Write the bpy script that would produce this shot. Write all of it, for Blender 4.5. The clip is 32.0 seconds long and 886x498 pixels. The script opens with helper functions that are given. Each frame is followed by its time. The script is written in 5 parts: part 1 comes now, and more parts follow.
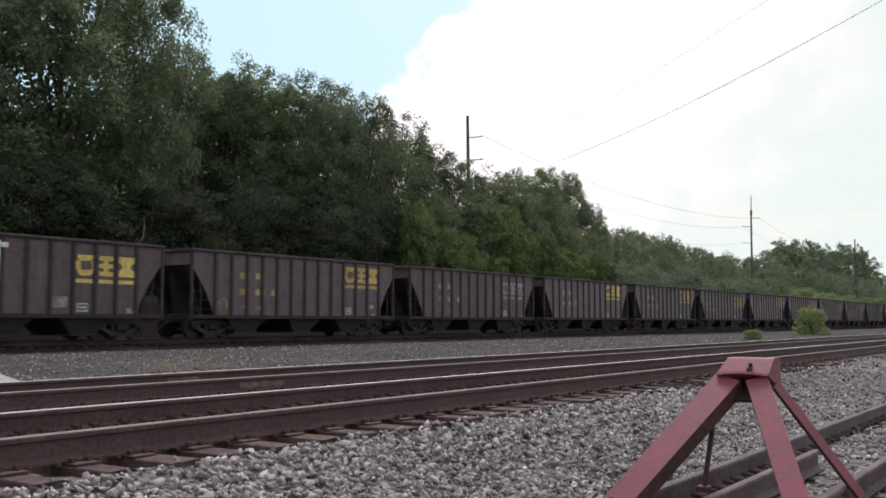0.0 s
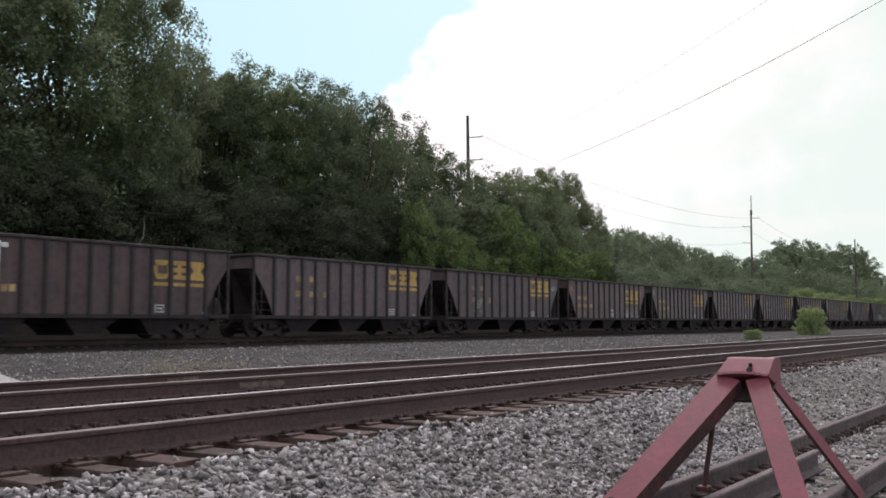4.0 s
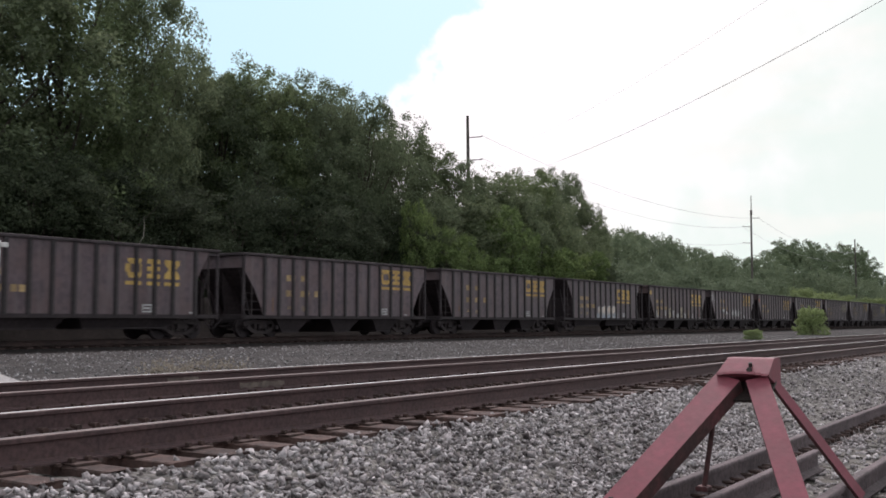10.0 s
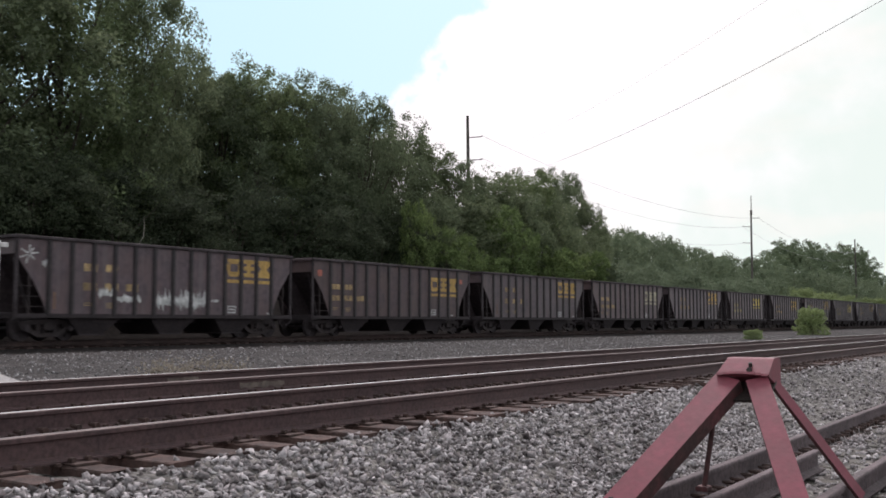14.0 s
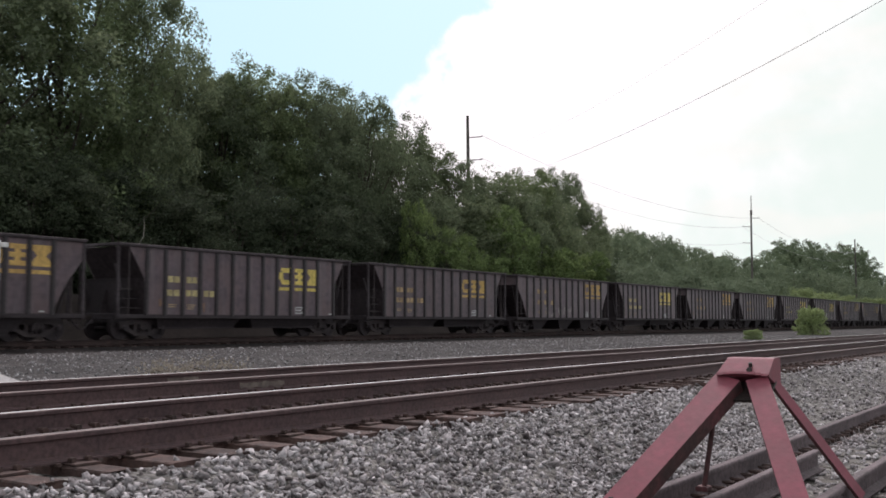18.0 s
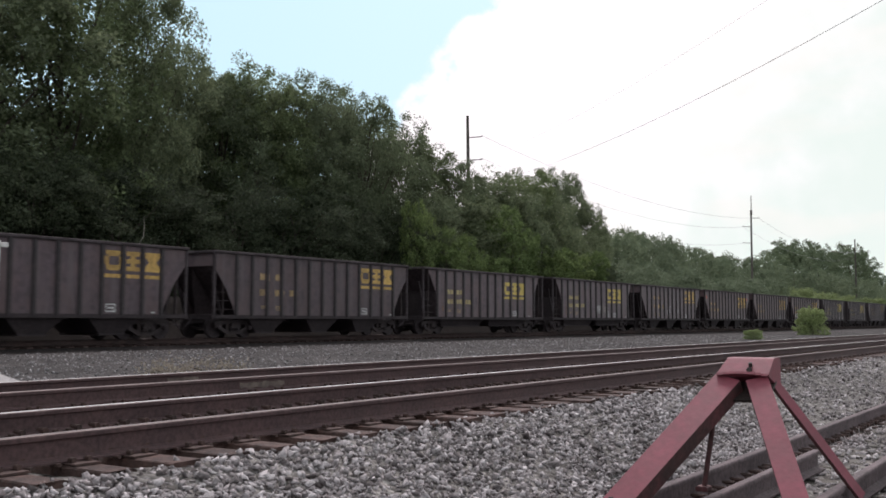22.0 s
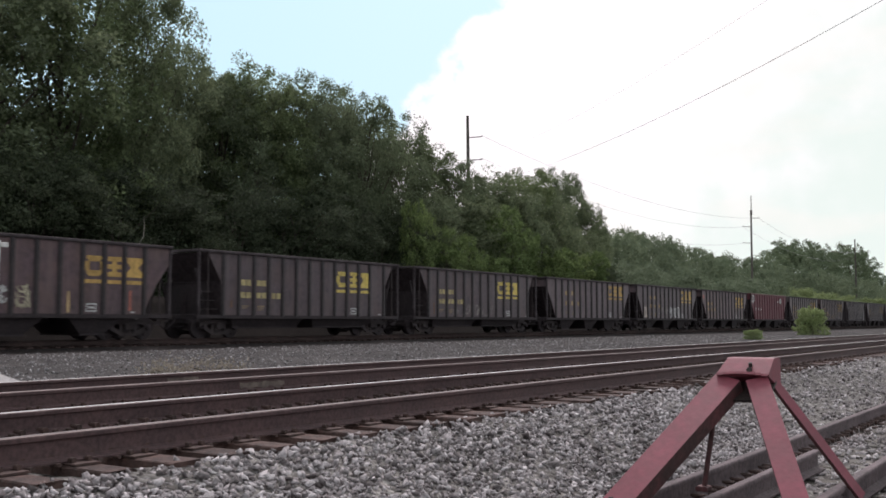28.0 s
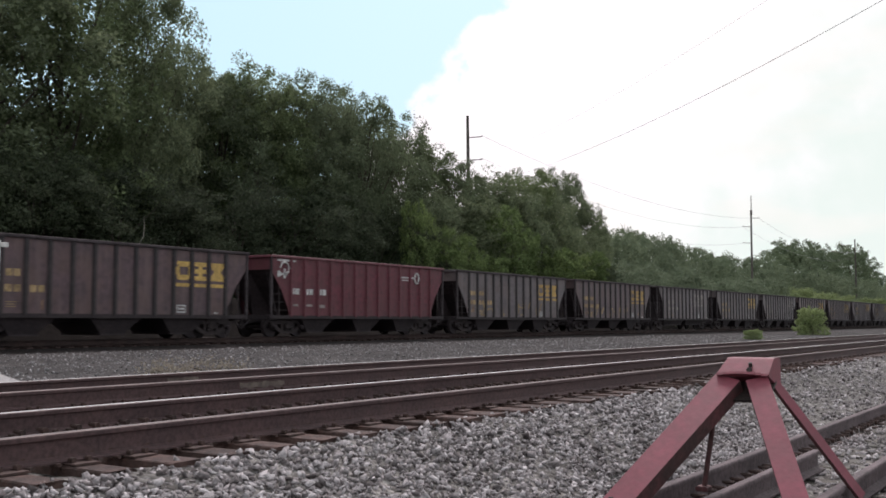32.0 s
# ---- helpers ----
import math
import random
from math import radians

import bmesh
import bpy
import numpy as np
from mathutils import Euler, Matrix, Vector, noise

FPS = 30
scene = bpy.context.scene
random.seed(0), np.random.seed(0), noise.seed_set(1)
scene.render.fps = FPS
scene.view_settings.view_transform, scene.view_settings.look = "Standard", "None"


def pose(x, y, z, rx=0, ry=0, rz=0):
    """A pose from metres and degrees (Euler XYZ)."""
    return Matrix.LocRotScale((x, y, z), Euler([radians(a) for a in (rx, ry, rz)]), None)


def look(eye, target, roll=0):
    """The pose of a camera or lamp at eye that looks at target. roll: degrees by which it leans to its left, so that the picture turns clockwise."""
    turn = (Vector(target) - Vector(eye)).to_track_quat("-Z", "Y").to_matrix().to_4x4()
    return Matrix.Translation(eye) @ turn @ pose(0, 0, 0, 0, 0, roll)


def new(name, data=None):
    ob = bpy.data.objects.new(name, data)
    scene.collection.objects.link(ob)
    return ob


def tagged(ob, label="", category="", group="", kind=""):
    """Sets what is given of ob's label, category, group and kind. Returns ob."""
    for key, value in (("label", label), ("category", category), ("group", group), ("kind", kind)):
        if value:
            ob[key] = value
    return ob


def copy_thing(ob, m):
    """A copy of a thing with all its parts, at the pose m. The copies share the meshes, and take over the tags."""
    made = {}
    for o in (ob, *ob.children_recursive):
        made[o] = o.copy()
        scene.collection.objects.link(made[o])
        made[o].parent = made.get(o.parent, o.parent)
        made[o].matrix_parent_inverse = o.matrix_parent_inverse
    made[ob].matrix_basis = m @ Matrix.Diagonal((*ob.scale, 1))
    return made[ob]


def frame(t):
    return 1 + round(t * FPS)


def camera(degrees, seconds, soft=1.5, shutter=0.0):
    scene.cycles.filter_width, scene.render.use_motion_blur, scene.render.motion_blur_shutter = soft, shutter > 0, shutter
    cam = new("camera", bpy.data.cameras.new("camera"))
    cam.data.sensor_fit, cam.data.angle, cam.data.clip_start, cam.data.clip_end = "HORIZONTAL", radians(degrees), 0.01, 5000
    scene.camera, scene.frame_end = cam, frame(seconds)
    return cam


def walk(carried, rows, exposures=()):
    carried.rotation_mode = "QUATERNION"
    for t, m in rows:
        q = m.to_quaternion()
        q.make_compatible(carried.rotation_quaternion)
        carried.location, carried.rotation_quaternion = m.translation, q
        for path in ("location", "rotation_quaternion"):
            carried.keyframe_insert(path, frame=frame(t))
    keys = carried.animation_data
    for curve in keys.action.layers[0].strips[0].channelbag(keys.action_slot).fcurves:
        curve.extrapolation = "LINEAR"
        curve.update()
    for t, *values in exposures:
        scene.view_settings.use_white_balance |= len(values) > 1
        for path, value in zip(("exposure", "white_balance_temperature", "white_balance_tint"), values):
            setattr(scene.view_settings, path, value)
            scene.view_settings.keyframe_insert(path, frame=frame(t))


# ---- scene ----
cam = camera(48.14, 32.0, soft=1.72, shutter=0.2)
EYE = Vector((0.0, 0.0, 0.685))
HEAD, UP = radians(33.69), radians(4.206)
AIM = EYE + Vector((math.cos(HEAD) * math.cos(UP), math.sin(HEAD) * math.cos(UP), math.sin(UP)))
walk(cam, [(0.0, look(EYE, AIM)), (32.0, look(EYE, AIM))], exposures=[(0.0, 0.0, 6500, 25), (32.0, 0.0, 6500, 25)])

# ---- light ----
SUN_AZ, SUN_EL = radians(24), radians(52)       # azimuth from +X towards +Y
world = bpy.data.worlds.new("sky")
scene.world = world
world.use_nodes = True
wn, wl = world.node_tree.nodes, world.node_tree.links
wn.clear()
w_out = wn.new("ShaderNodeOutputWorld")
w_bg = wn.new("ShaderNodeBackground")
w_sky = wn.new("ShaderNodeTexSky")
w_sky.sky_type, w_sky.sun_disc = "NISHITA", False
w_sky.sun_elevation, w_sky.sun_rotation = SUN_EL, radians(90) - SUN_AZ
w_sky.air_density, w_sky.dust_density, w_sky.ozone_density = 1.0, 3.0, 1.2
w_mix = wn.new("ShaderNodeMix")
w_mix.data_type = "RGBA"
w_mix.inputs[7].default_value = (6.4, 7.25, 6.8, 1)   # high white cloud cover
# one wide opening of blue in the cloud, high over the wood
w_tc, w_dot, w_open = wn.new("ShaderNodeTexCoord"), wn.new("ShaderNodeVectorMath"), wn.new("ShaderNodeMapRange")
w_dot.operation = "DOT_PRODUCT"
w_dot.inputs[1].default_value = Vector((0.66, 0.62, 0.43)).normalized()
wl.new(w_tc.outputs["Generated"], w_dot.inputs[0])
wl.new(w_dot.outputs["Value"], w_open.inputs[0])
w_open.interpolation_type = "SMOOTHSTEP"
w_open.inputs[1].default_value, w_open.inputs[2].default_value, w_open.inputs[3].default_value, w_open.inputs[4].default_value = 0.80, 0.97, 0.85, 0.0
wl.new(w_open.outputs[0], w_mix.inputs[0])
w_blue = wn.new("ShaderNodeMix")
w_blue.data_type = "RGBA"
w_blue.inputs[0].default_value = 0.7
w_blue.inputs[7].default_value = (5.0, 8.5, 8.9, 1)   # thin haze in the clear sky
wl.new(w_sky.outputs[0], w_blue.inputs[6])
wl.new(w_blue.outputs[2], w_mix.inputs[6])
wl.new(w_mix.outputs[2], w_bg.inputs[0])
w_bg.inputs[1].default_value = 0.12
wl.new(w_bg.outputs[0], w_out.inputs[0])
sun = new("sun", bpy.data.lights.new("sun", "SUN"))
sun.data.energy, sun.data.angle, sun.data.color = 2.3, radians(14), (1.0, 0.96, 0.9)
sun.matrix_world = look((0, 0, 60), Vector((0, 0, 60)) - Vector((math.cos(SUN_AZ) * math.cos(SUN_EL), math.sin(SUN_AZ) * math.cos(SUN_EL), math.sin(SUN_EL))))


# ---- materials ----
def mat(name, base, alt=None, rough=0.8, metal=0.0, grain=8.0, stain=0.7, bump=0.2, bump_scale=40.0, island=0.0, rand=0.0, spec=0.5, dirt=None, dirt_amount=0.0, streak=None, grains=(0.72, 1.25), dust=0.0):
    """Two-scale procedural surface: grain, stains, relief, and a shift per piece or per object."""
    m = bpy.data.materials.new(name)
    m.use_nodes = True
    n, l = m.node_tree.nodes, m.node_tree.links
    p = n["Principled BSDF"]
    p.inputs["Roughness"].default_value, p.inputs["Metallic"].default_value = rough, metal
    p.inputs["Specular IOR Level"].default_value = spec
    # dust sheen that also pales the far cars in place of haze
    p.inputs["Sheen Weight"].default_value, p.inputs["Sheen Roughness"].default_value = dust, 0.45
    p.inputs["Sheen Tint"].default_value = (0.75, 0.70, 0.72, 1)
    alt = alt or tuple(c * 0.6 for c in base)
    tc = n.new("ShaderNodeTexCoord")

    def noise_tex(scale, detail=5.0, lo=0.35, hi=0.65):
        t = n.new("ShaderNodeTexNoise")
        t.inputs["Scale"].default_value, t.inputs["Detail"].default_value = scale, detail
        l.new(tc.outputs["Object"], t.inputs["Vector"])
        r = n.new("ShaderNodeMapRange")
        r.inputs[1].default_value, r.inputs[2].default_value = lo, hi
        l.new(t.outputs["Fac"], r.inputs[0])
        return r.outputs[0]

    def mix(fac, a, b, kind="MIX"):
        x = n.new("ShaderNodeMix")
        x.data_type, x.blend_type = "RGBA", kind
        for sock, v in ((0, fac), (6, a), (7, b)):
            if isinstance(v, (int, float)):
                x.inputs[sock].default_value = v
            elif isinstance(v, tuple):
                x.inputs[sock].default_value = (*v, 1)
            else:
                l.new(v, x.inputs[sock])
        return x.outputs[2]

    col = mix(noise_tex(stain), base, alt)
    g = n.new("ShaderNodeMapRange")
    l.new(noise_tex(grain), g.inputs[0])
    g.inputs[3].default_value, g.inputs[4].default_value = grains
    col = mix(1.0, col, g.outputs[0], "MULTIPLY")
    if dirt:
        d = n.new("ShaderNodeMath")
        d.operation = "MULTIPLY"
        l.new(noise_tex(stain * 2.3, 7.0, 0.42, 0.62), d.inputs[0])
        d.inputs[1].default_value = dirt_amount
        col = mix(d.outputs[0], col, dirt)
    if streak:
        mp, t, r = n.new("ShaderNodeMapping"), n.new("ShaderNodeTexNoise"), n.new("ShaderNodeMapRange")
        mp.inputs["Scale"].default_value = (2.6, 1.0, 0.22)
        t.inputs["Scale"].default_value, t.inputs["Detail"].default_value = 1.6, 6
        l.new(tc.outputs["Object"], mp.inputs[0])
        l.new(mp.outputs[0], t.inputs["Vector"])
        r.inputs[1].default_value, r.inputs[2].default_value, r.inputs[4].default_value = 0.45, 0.72, 0.75
        l.new(t.outputs["Fac"], r.inputs[0])
        col = mix(r.outputs[0], col, streak)
    if island:
        q = n.new("ShaderNodeNewGeometry")
        r = n.new("ShaderNodeMapRange")
        l.new(q.outputs["Random Per Island"], r.inputs[0])
        r.inputs[3].default_value, r.inputs[4].default_value = 1 - island, 1 + island
        col = mix(1.0, col, r.outputs[0], "MULTIPLY")
    if rand:
        q = n.new("ShaderNodeObjectInfo")
        r = n.new("ShaderNodeMapRange")
        l.new(q.outputs["Random"], r.inputs[0])
        r.inputs[3].default_value, r.inputs[4].default_value = 1 - rand, 1 + rand
        col = mix(1.0, col, r.outputs[0], "MULTIPLY")
    l.new(col, p.inputs["Base Color"])
    if bump:
        b = n.new("ShaderNodeBump")
        b.inputs["Strength"].default_value = bump
        b.inputs["Distance"].default_value = 0.02
        l.new(noise_tex(bump_scale, 6.0, 0.2, 0.8), b.inputs["Height"])
        l.new(b.outputs[0], p.inputs["Normal"])
    return m


def gravel_mat(name, cols, scale, bump):
    """Crushed stone seen from afar: cells of several greys with relief."""
    m = bpy.data.materials.new(name)
    m.use_nodes = True
    n, l = m.node_tree.nodes, m.node_tree.links
    p = n["Principled BSDF"]
    p.inputs["Roughness"].default_value = 0.95
    p.inputs["Specular IOR Level"].default_value = 0.1
    tc = n.new("ShaderNodeTexCoord")
    v = n.new("ShaderNodeTexVoronoi")
    v.inputs["Scale"].default_value = scale
    l.new(tc.outputs["Object"], v.inputs["Vector"])
    sep = n.new("ShaderNodeSeparateColor")
    l.new(v.outputs["Color"], sep.inputs[0])
    ramp = n.new("ShaderNodeValToRGB")
    e = ramp.color_ramp.elements
    e[0].position, e[0].color = 0.0, (*cols[0], 1)
    e[1].position, e[1].color = 1.0, (*cols[2], 1)
    k = e.new(0.55)
    k.color = (*cols[1], 1)
    l.new(sep.outputs[0], ramp.inputs[0])
    t = n.new("ShaderNodeTexNoise")
    t.inputs["Scale"].default_value, t.inputs["Detail"].default_value = 0.35, 6
    l.new(tc.outputs["Object"], t.inputs["Vector"])
    r = n.new("ShaderNodeMapRange")
    r.inputs[1].default_value, r.inputs[2].default_value, r.inputs[3].default_value, r.inputs[4].default_value = 0.3, 0.7, 0.7, 1.2
    l.new(t.outputs["Fac"], r.inputs[0])
    x = n.new("ShaderNodeMix")
    x.data_type, x.blend_type = "RGBA", "MULTIPLY"
    x.inputs[0].default_value = 1
    l.new(ramp.outputs[0], x.inputs[6])
    l.new(r.outputs[0], x.inputs[7])
    l.new(x.outputs[2], p.inputs["Base Color"])
    b = n.new("ShaderNodeBump")
    b.inputs["Strength"].default_value, b.inputs["Distance"].default_value = bump, 0.04
    b.invert = True
    l.new(v.outputs["Distance"], b.inputs["Height"])
    l.new(b.outputs[0], p.inputs["Normal"])
    return m


def leaf_mat(name, base, alt, shift=0.6):
    m = bpy.data.materials.new(name)
    m.use_nodes = True
    n, l = m.node_tree.nodes, m.node_tree.links
    p, out = n["Principled BSDF"], n["Material Output"]
    p.inputs["Roughness"].default_value = 0.75
    p.inputs["Specular IOR Level"].default_value = 0.12
    q = n.new("ShaderNodeNewGeometry")
    o = n.new("ShaderNodeObjectInfo")
    a = n.new("ShaderNodeMath")
    a.operation = "MULTIPLY_ADD"
    l.new(q.outputs["Random Per Island"], a.inputs[0])
    a.inputs[1].default_value = 0.6
    l.new(o.outputs["Random"], a.inputs[2])
    s = n.new("ShaderNodeMapRange")
    l.new(a.outputs[0], s.inputs[0])
    s.inputs[2].default_value = 1.6
    x = n.new("ShaderNodeMix")
    x.data_type = "RGBA"
    l.new(s.outputs[0], x.inputs[0])
    x.inputs[6].default_value, x.inputs[7].default_value = (*base, 1), (*alt, 1)
    r = n.new("ShaderNodeMapRange")
    l.new(q.outputs["Random Per Island"], r.inputs[0])
    r.inputs[3].default_value, r.inputs[4].default_value = 1 - shift, 1 + shift
    y = n.new("ShaderNodeMix")
    y.data_type, y.blend_type = "RGBA", "MULTIPLY"
    y.inputs[0].default_value = 1
    l.new(x.outputs[2], y.inputs[6])
    l.new(r.outputs[0], y.inputs[7])
    l.new(y.outputs[2], p.inputs["Base Color"])
    t = n.new("ShaderNodeBsdfTranslucent")
    l.new(y.outputs[2], t.inputs[0])
    k = n.new("ShaderNodeMixShader")
    k.inputs[0].default_value = 0.45
    l.new(p.outputs[0], k.inputs[1])
    l.new(t.outputs[0], k.inputs[2])
    l.new(k.outputs[0], out.inputs[0])
    return m


BALLAST = gravel_mat("ballast", ((0.075, 0.068, 0.064), (0.16, 0.146, 0.138), (0.28, 0.26, 0.247)), 18, 1.0)
GRAVEL = gravel_mat("fine_gravel", ((0.030, 0.026, 0.026), (0.054, 0.048, 0.047), (0.11, 0.10, 0.10)), 9, 0.8)
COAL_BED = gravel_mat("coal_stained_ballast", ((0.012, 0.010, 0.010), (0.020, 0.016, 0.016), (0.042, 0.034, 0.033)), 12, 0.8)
# near-black earth: shade behind the train put into the bank's colour
BANK_SHADE = mat("bank_shade_earth", (0.020, 0.016, 0.015), (0.013, 0.011, 0.010), 0.95, grain=6, stain=0.5, bump=0.5, spec=0.05)
FOREST = mat("forest_floor", (0.05, 0.06, 0.025), (0.07, 0.05, 0.03), 0.95, grain=3, stain=0.3)


def stone_mat(name, tones, gain, single=False):
    """Crushed rock: each lump takes one of several tones."""
    m = mat(name, (0.5, 0.5, 0.5), (0.42, 0.42, 0.42), 0.9, grain=45, stain=8, bump=0.4, bump_scale=70)
    n, l = m.node_tree.nodes, m.node_tree.links
    p = n["Principled BSDF"]
    old = p.inputs["Base Color"].links[0].from_socket
    q, ramp, x = n.new("ShaderNodeObjectInfo" if single else "ShaderNodeNewGeometry"), n.new("ShaderNodeValToRGB"), n.new("ShaderNodeMix")
    ramp.color_ramp.interpolation = "LINEAR"
    e = ramp.color_ramp.elements
    for k, c in enumerate(tones):
        at = k / (len(tones) - 1)
        el = e[0] if k == 0 else e[1] if k == len(tones) - 1 else e.new(at)
        el.position, el.color = at, (*[v * gain for v in c], 1)
    x.data_type, x.blend_type = "RGBA", "MULTIPLY"
    x.inputs[0].default_value = 1
    l.new(q.outputs["Random" if single else "Random Per Island"], ramp.inputs[0])
    l.new(ramp.outputs[0], x.inputs[6])
    l.new(old, x.inputs[7])
    l.new(x.outputs[2], p.inputs["Base Color"])
    return m


TONES = ((0.133, 0.108, 0.108), (0.287, 0.240, 0.241), (0.369, 0.285, 0.260), (0.174, 0.145, 0.148), (0.451, 0.39, 0.400), (0.215, 0.188, 0.179), (0.348, 0.30, 0.276), (0.277, 0.23, 0.234), (0.758, 0.69, 0.707))
SIDING_RUST = mat("siding_rust", (0.150, 0.112, 0.118), (0.105, 0.080, 0.085), 0.8, 0.0, grain=24, stain=2, bump=0.15, spec=0.25)
STONE = stone_mat("stone", TONES, 1.44)
SINGLE_STONE = stone_mat("single_stone", TONES, 1.5, True)
DARK_STONE = stone_mat("grey_stone", ((0.20, 0.18, 0.18), (0.15, 0.135, 0.137), (0.26, 0.235, 0.235), (0.18, 0.155, 0.15), (0.36, 0.32, 0.33), (0.20, 0.178, 0.185), (0.85, 0.80, 0.82)), 1.0)
RUST = mat("rail_rust", (0.094, 0.051, 0.051), (0.068, 0.038, 0.040), 0.75, 0.1, grain=30, stain=2, bump=0.15)
DARK_RUST = mat("dark_rail_rust", (0.060, 0.038, 0.035), (0.038, 0.026, 0.025), 0.85, 0.0, grain=20, stain=2, bump=0.15, spec=0.2)
# sky glint on the worn far rail heads painted as a pale base
POLISH_GLINT = mat("rail_head", (0.78, 0.75, 0.76), (0.62, 0.59, 0.59), 0.42, 0.2, grain=60, stain=3, bump=0.02)
DULL = mat("rail_head_dull", (0.19, 0.145, 0.14), (0.13, 0.095, 0.09), 0.6, 0.3, grain=60, stain=3, bump=0.05)
TIE = mat("tie_wood", (0.090, 0.048, 0.040), (0.050, 0.030, 0.027), 0.9, grain=14, stain=3, bump=0.6, bump_scale=25, rand=0.3)
OLD_TIE = mat("weathered_tie", (0.13, 0.115, 0.10), (0.07, 0.06, 0.055), 0.92, grain=14, stain=3, bump=0.6, bump_scale=25, rand=0.3)
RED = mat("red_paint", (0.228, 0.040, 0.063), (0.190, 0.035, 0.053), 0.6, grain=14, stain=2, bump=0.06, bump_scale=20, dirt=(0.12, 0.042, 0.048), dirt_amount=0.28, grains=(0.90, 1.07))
# darker red for leg faces turned from the light, with grime mixed in
RED_SHADE_GRIME = mat("shaded_grimy_red", (0.115, 0.034, 0.038), (0.062, 0.026, 0.026), 0.8, grain=16, stain=3, bump=0.15, bump_scale=25, dirt=(0.045, 0.026, 0.024), dirt_amount=0.6)
PLATE = mat("rusty_plate", (0.075, 0.040, 0.034), (0.045, 0.027, 0.024), 0.85, grain=20, stain=4)
IRON = mat("dark_iron", (0.045, 0.03, 0.028), (0.03, 0.022, 0.02), 0.7, 0.3, grain=30, stain=4)
CAR_BLACK = mat("car_black", (0.096, 0.063, 0.075), (0.067, 0.044, 0.053), 0.62, grain=5, stain=0.55, bump=0.1, bump_scale=12, rand=0.22, dirt=(0.123, 0.073, 0.072), dirt_amount=0.5, streak=(0.130, 0.098, 0.107), dust=0.45)
CAR_BROWN = mat("car_brown", (0.087, 0.049, 0.058), (0.059, 0.036, 0.043), 0.65, grain=5, stain=0.55, bump=0.1, bump_scale=12, rand=0.15, dirt=(0.112, 0.063, 0.054), dirt_amount=0.5, streak=(0.128, 0.081, 0.081), dust=0.45)
CAR_GREY = mat("car_grey", (0.107, 0.085, 0.093), (0.071, 0.056, 0.060), 0.65, grain=5, stain=0.55, bump=0.1, bump_scale=12, rand=0.15, dirt=(0.123, 0.080, 0.074), dirt_amount=0.5, streak=(0.163, 0.125, 0.126), dust=0.45)
CAR_RED = mat("car_red", (0.133, 0.019, 0.034), (0.099, 0.017, 0.028), 0.6, grain=5, stain=0.55, bump=0.1, bump_scale=12, rand=0.08, dirt=(0.101, 0.028, 0.034), dirt_amount=0.5, streak=(0.124, 0.032, 0.038), dust=0.15)
DARK_STEEL = mat("dark_steel", (0.023, 0.018, 0.021), (0.038, 0.028, 0.030), 0.8, grain=7, stain=0.8, bump=0.15, dust=0.45)
SLOPE = mat("dusty_slope", (0.053, 0.039, 0.042), (0.037, 0.027, 0.030), 0.85, grain=6, stain=0.8, bump=0.15, spec=0.2)
UNDER = mat("grimy_steel", (0.040, 0.028, 0.031), (0.026, 0.018, 0.021), 0.8, 0.1, grain=9, stain=1.2, bump=0.2)
TRUCK = mat("truck_steel", (0.052, 0.037, 0.037), (0.029, 0.020, 0.022), 0.8, 0.1, grain=9, stain=1.2, bump=0.2)
EDGE = mat("worn_steel_edge", (0.079, 0.064, 0.070), (0.043, 0.033, 0.036), 0.85, 0.1, grain=9, stain=1.2, bump=0.1, spec=0.25)
YELLOW = mat("yellow_paint", (0.66, 0.42, 0.12), (0.44, 0.27, 0.08), 0.6, grain=6, stain=1.5, bump=0.05, rand=0.12)
BRIGHT_YELLOW = mat("bright_yellow_paint", (0.72, 0.54, 0.14), (0.56, 0.41, 0.10), 0.6, grain=6, stain=1.5, bump=0.05, rand=0.12)
ORANGE = mat("orange_yellow_paint", (0.56, 0.35, 0.10), (0.40, 0.23, 0.07), 0.6, grain=6, stain=1.5, bump=0.05, rand=0.15)
PALE = mat("faded_white_paint", (0.38, 0.33, 0.31), (0.19, 0.16, 0.155), 0.7, grain=6, stain=1.8, bump=0.05, rand=0.12)
CREAM = mat("cream_yellow_paint", (0.52, 0.42, 0.20), (0.36, 0.28, 0.13), 0.65, grain=9, stain=2.5, bump=0.05, rand=0.15)
DIM = mat("faded_yellow_paint", (0.46, 0.31, 0.15), (0.29, 0.19, 0.10), 0.7, grain=9, stain=2.5, bump=0.05, rand=0.25)
CREAM_WHITE = mat("cream_white_paint", (0.52, 0.46, 0.33), (0.36, 0.31, 0.23), 0.7, grain=6, stain=1.8, bump=0.05)
DIM_PALE = mat("dusty_white_paint", (0.36, 0.31, 0.28), (0.22, 0.19, 0.175), 0.75, grain=9, stain=2.5, bump=0.05, rand=0.15)
RUSTY = mat("rusty_smear", (0.22, 0.12, 0.075), (0.13, 0.075, 0.055), 0.8, grain=9, stain=3, bump=0.05, rand=0.3)
WHITE = mat("white_paint", (0.62, 0.60, 0.60), (0.42, 0.41, 0.41), 0.6, grain=9, stain=2.5, bump=0.05)
PINK = mat("pink_spray", (0.66, 0.53, 0.43), (0.60, 0.52, 0.48), 0.6, grain=9, stain=2.5, bump=0.05)
SALMON = mat("salmon_paint", (0.50, 0.14, 0.10), (0.40, 0.12, 0.09), 0.6, grain=9, stain=2.5, bump=0.05)
BLUE = mat("blue_spray", (0.16, 0.32, 0.40), (0.30, 0.40, 0.42), 0.6, grain=9, stain=2.5, bump=0.05)
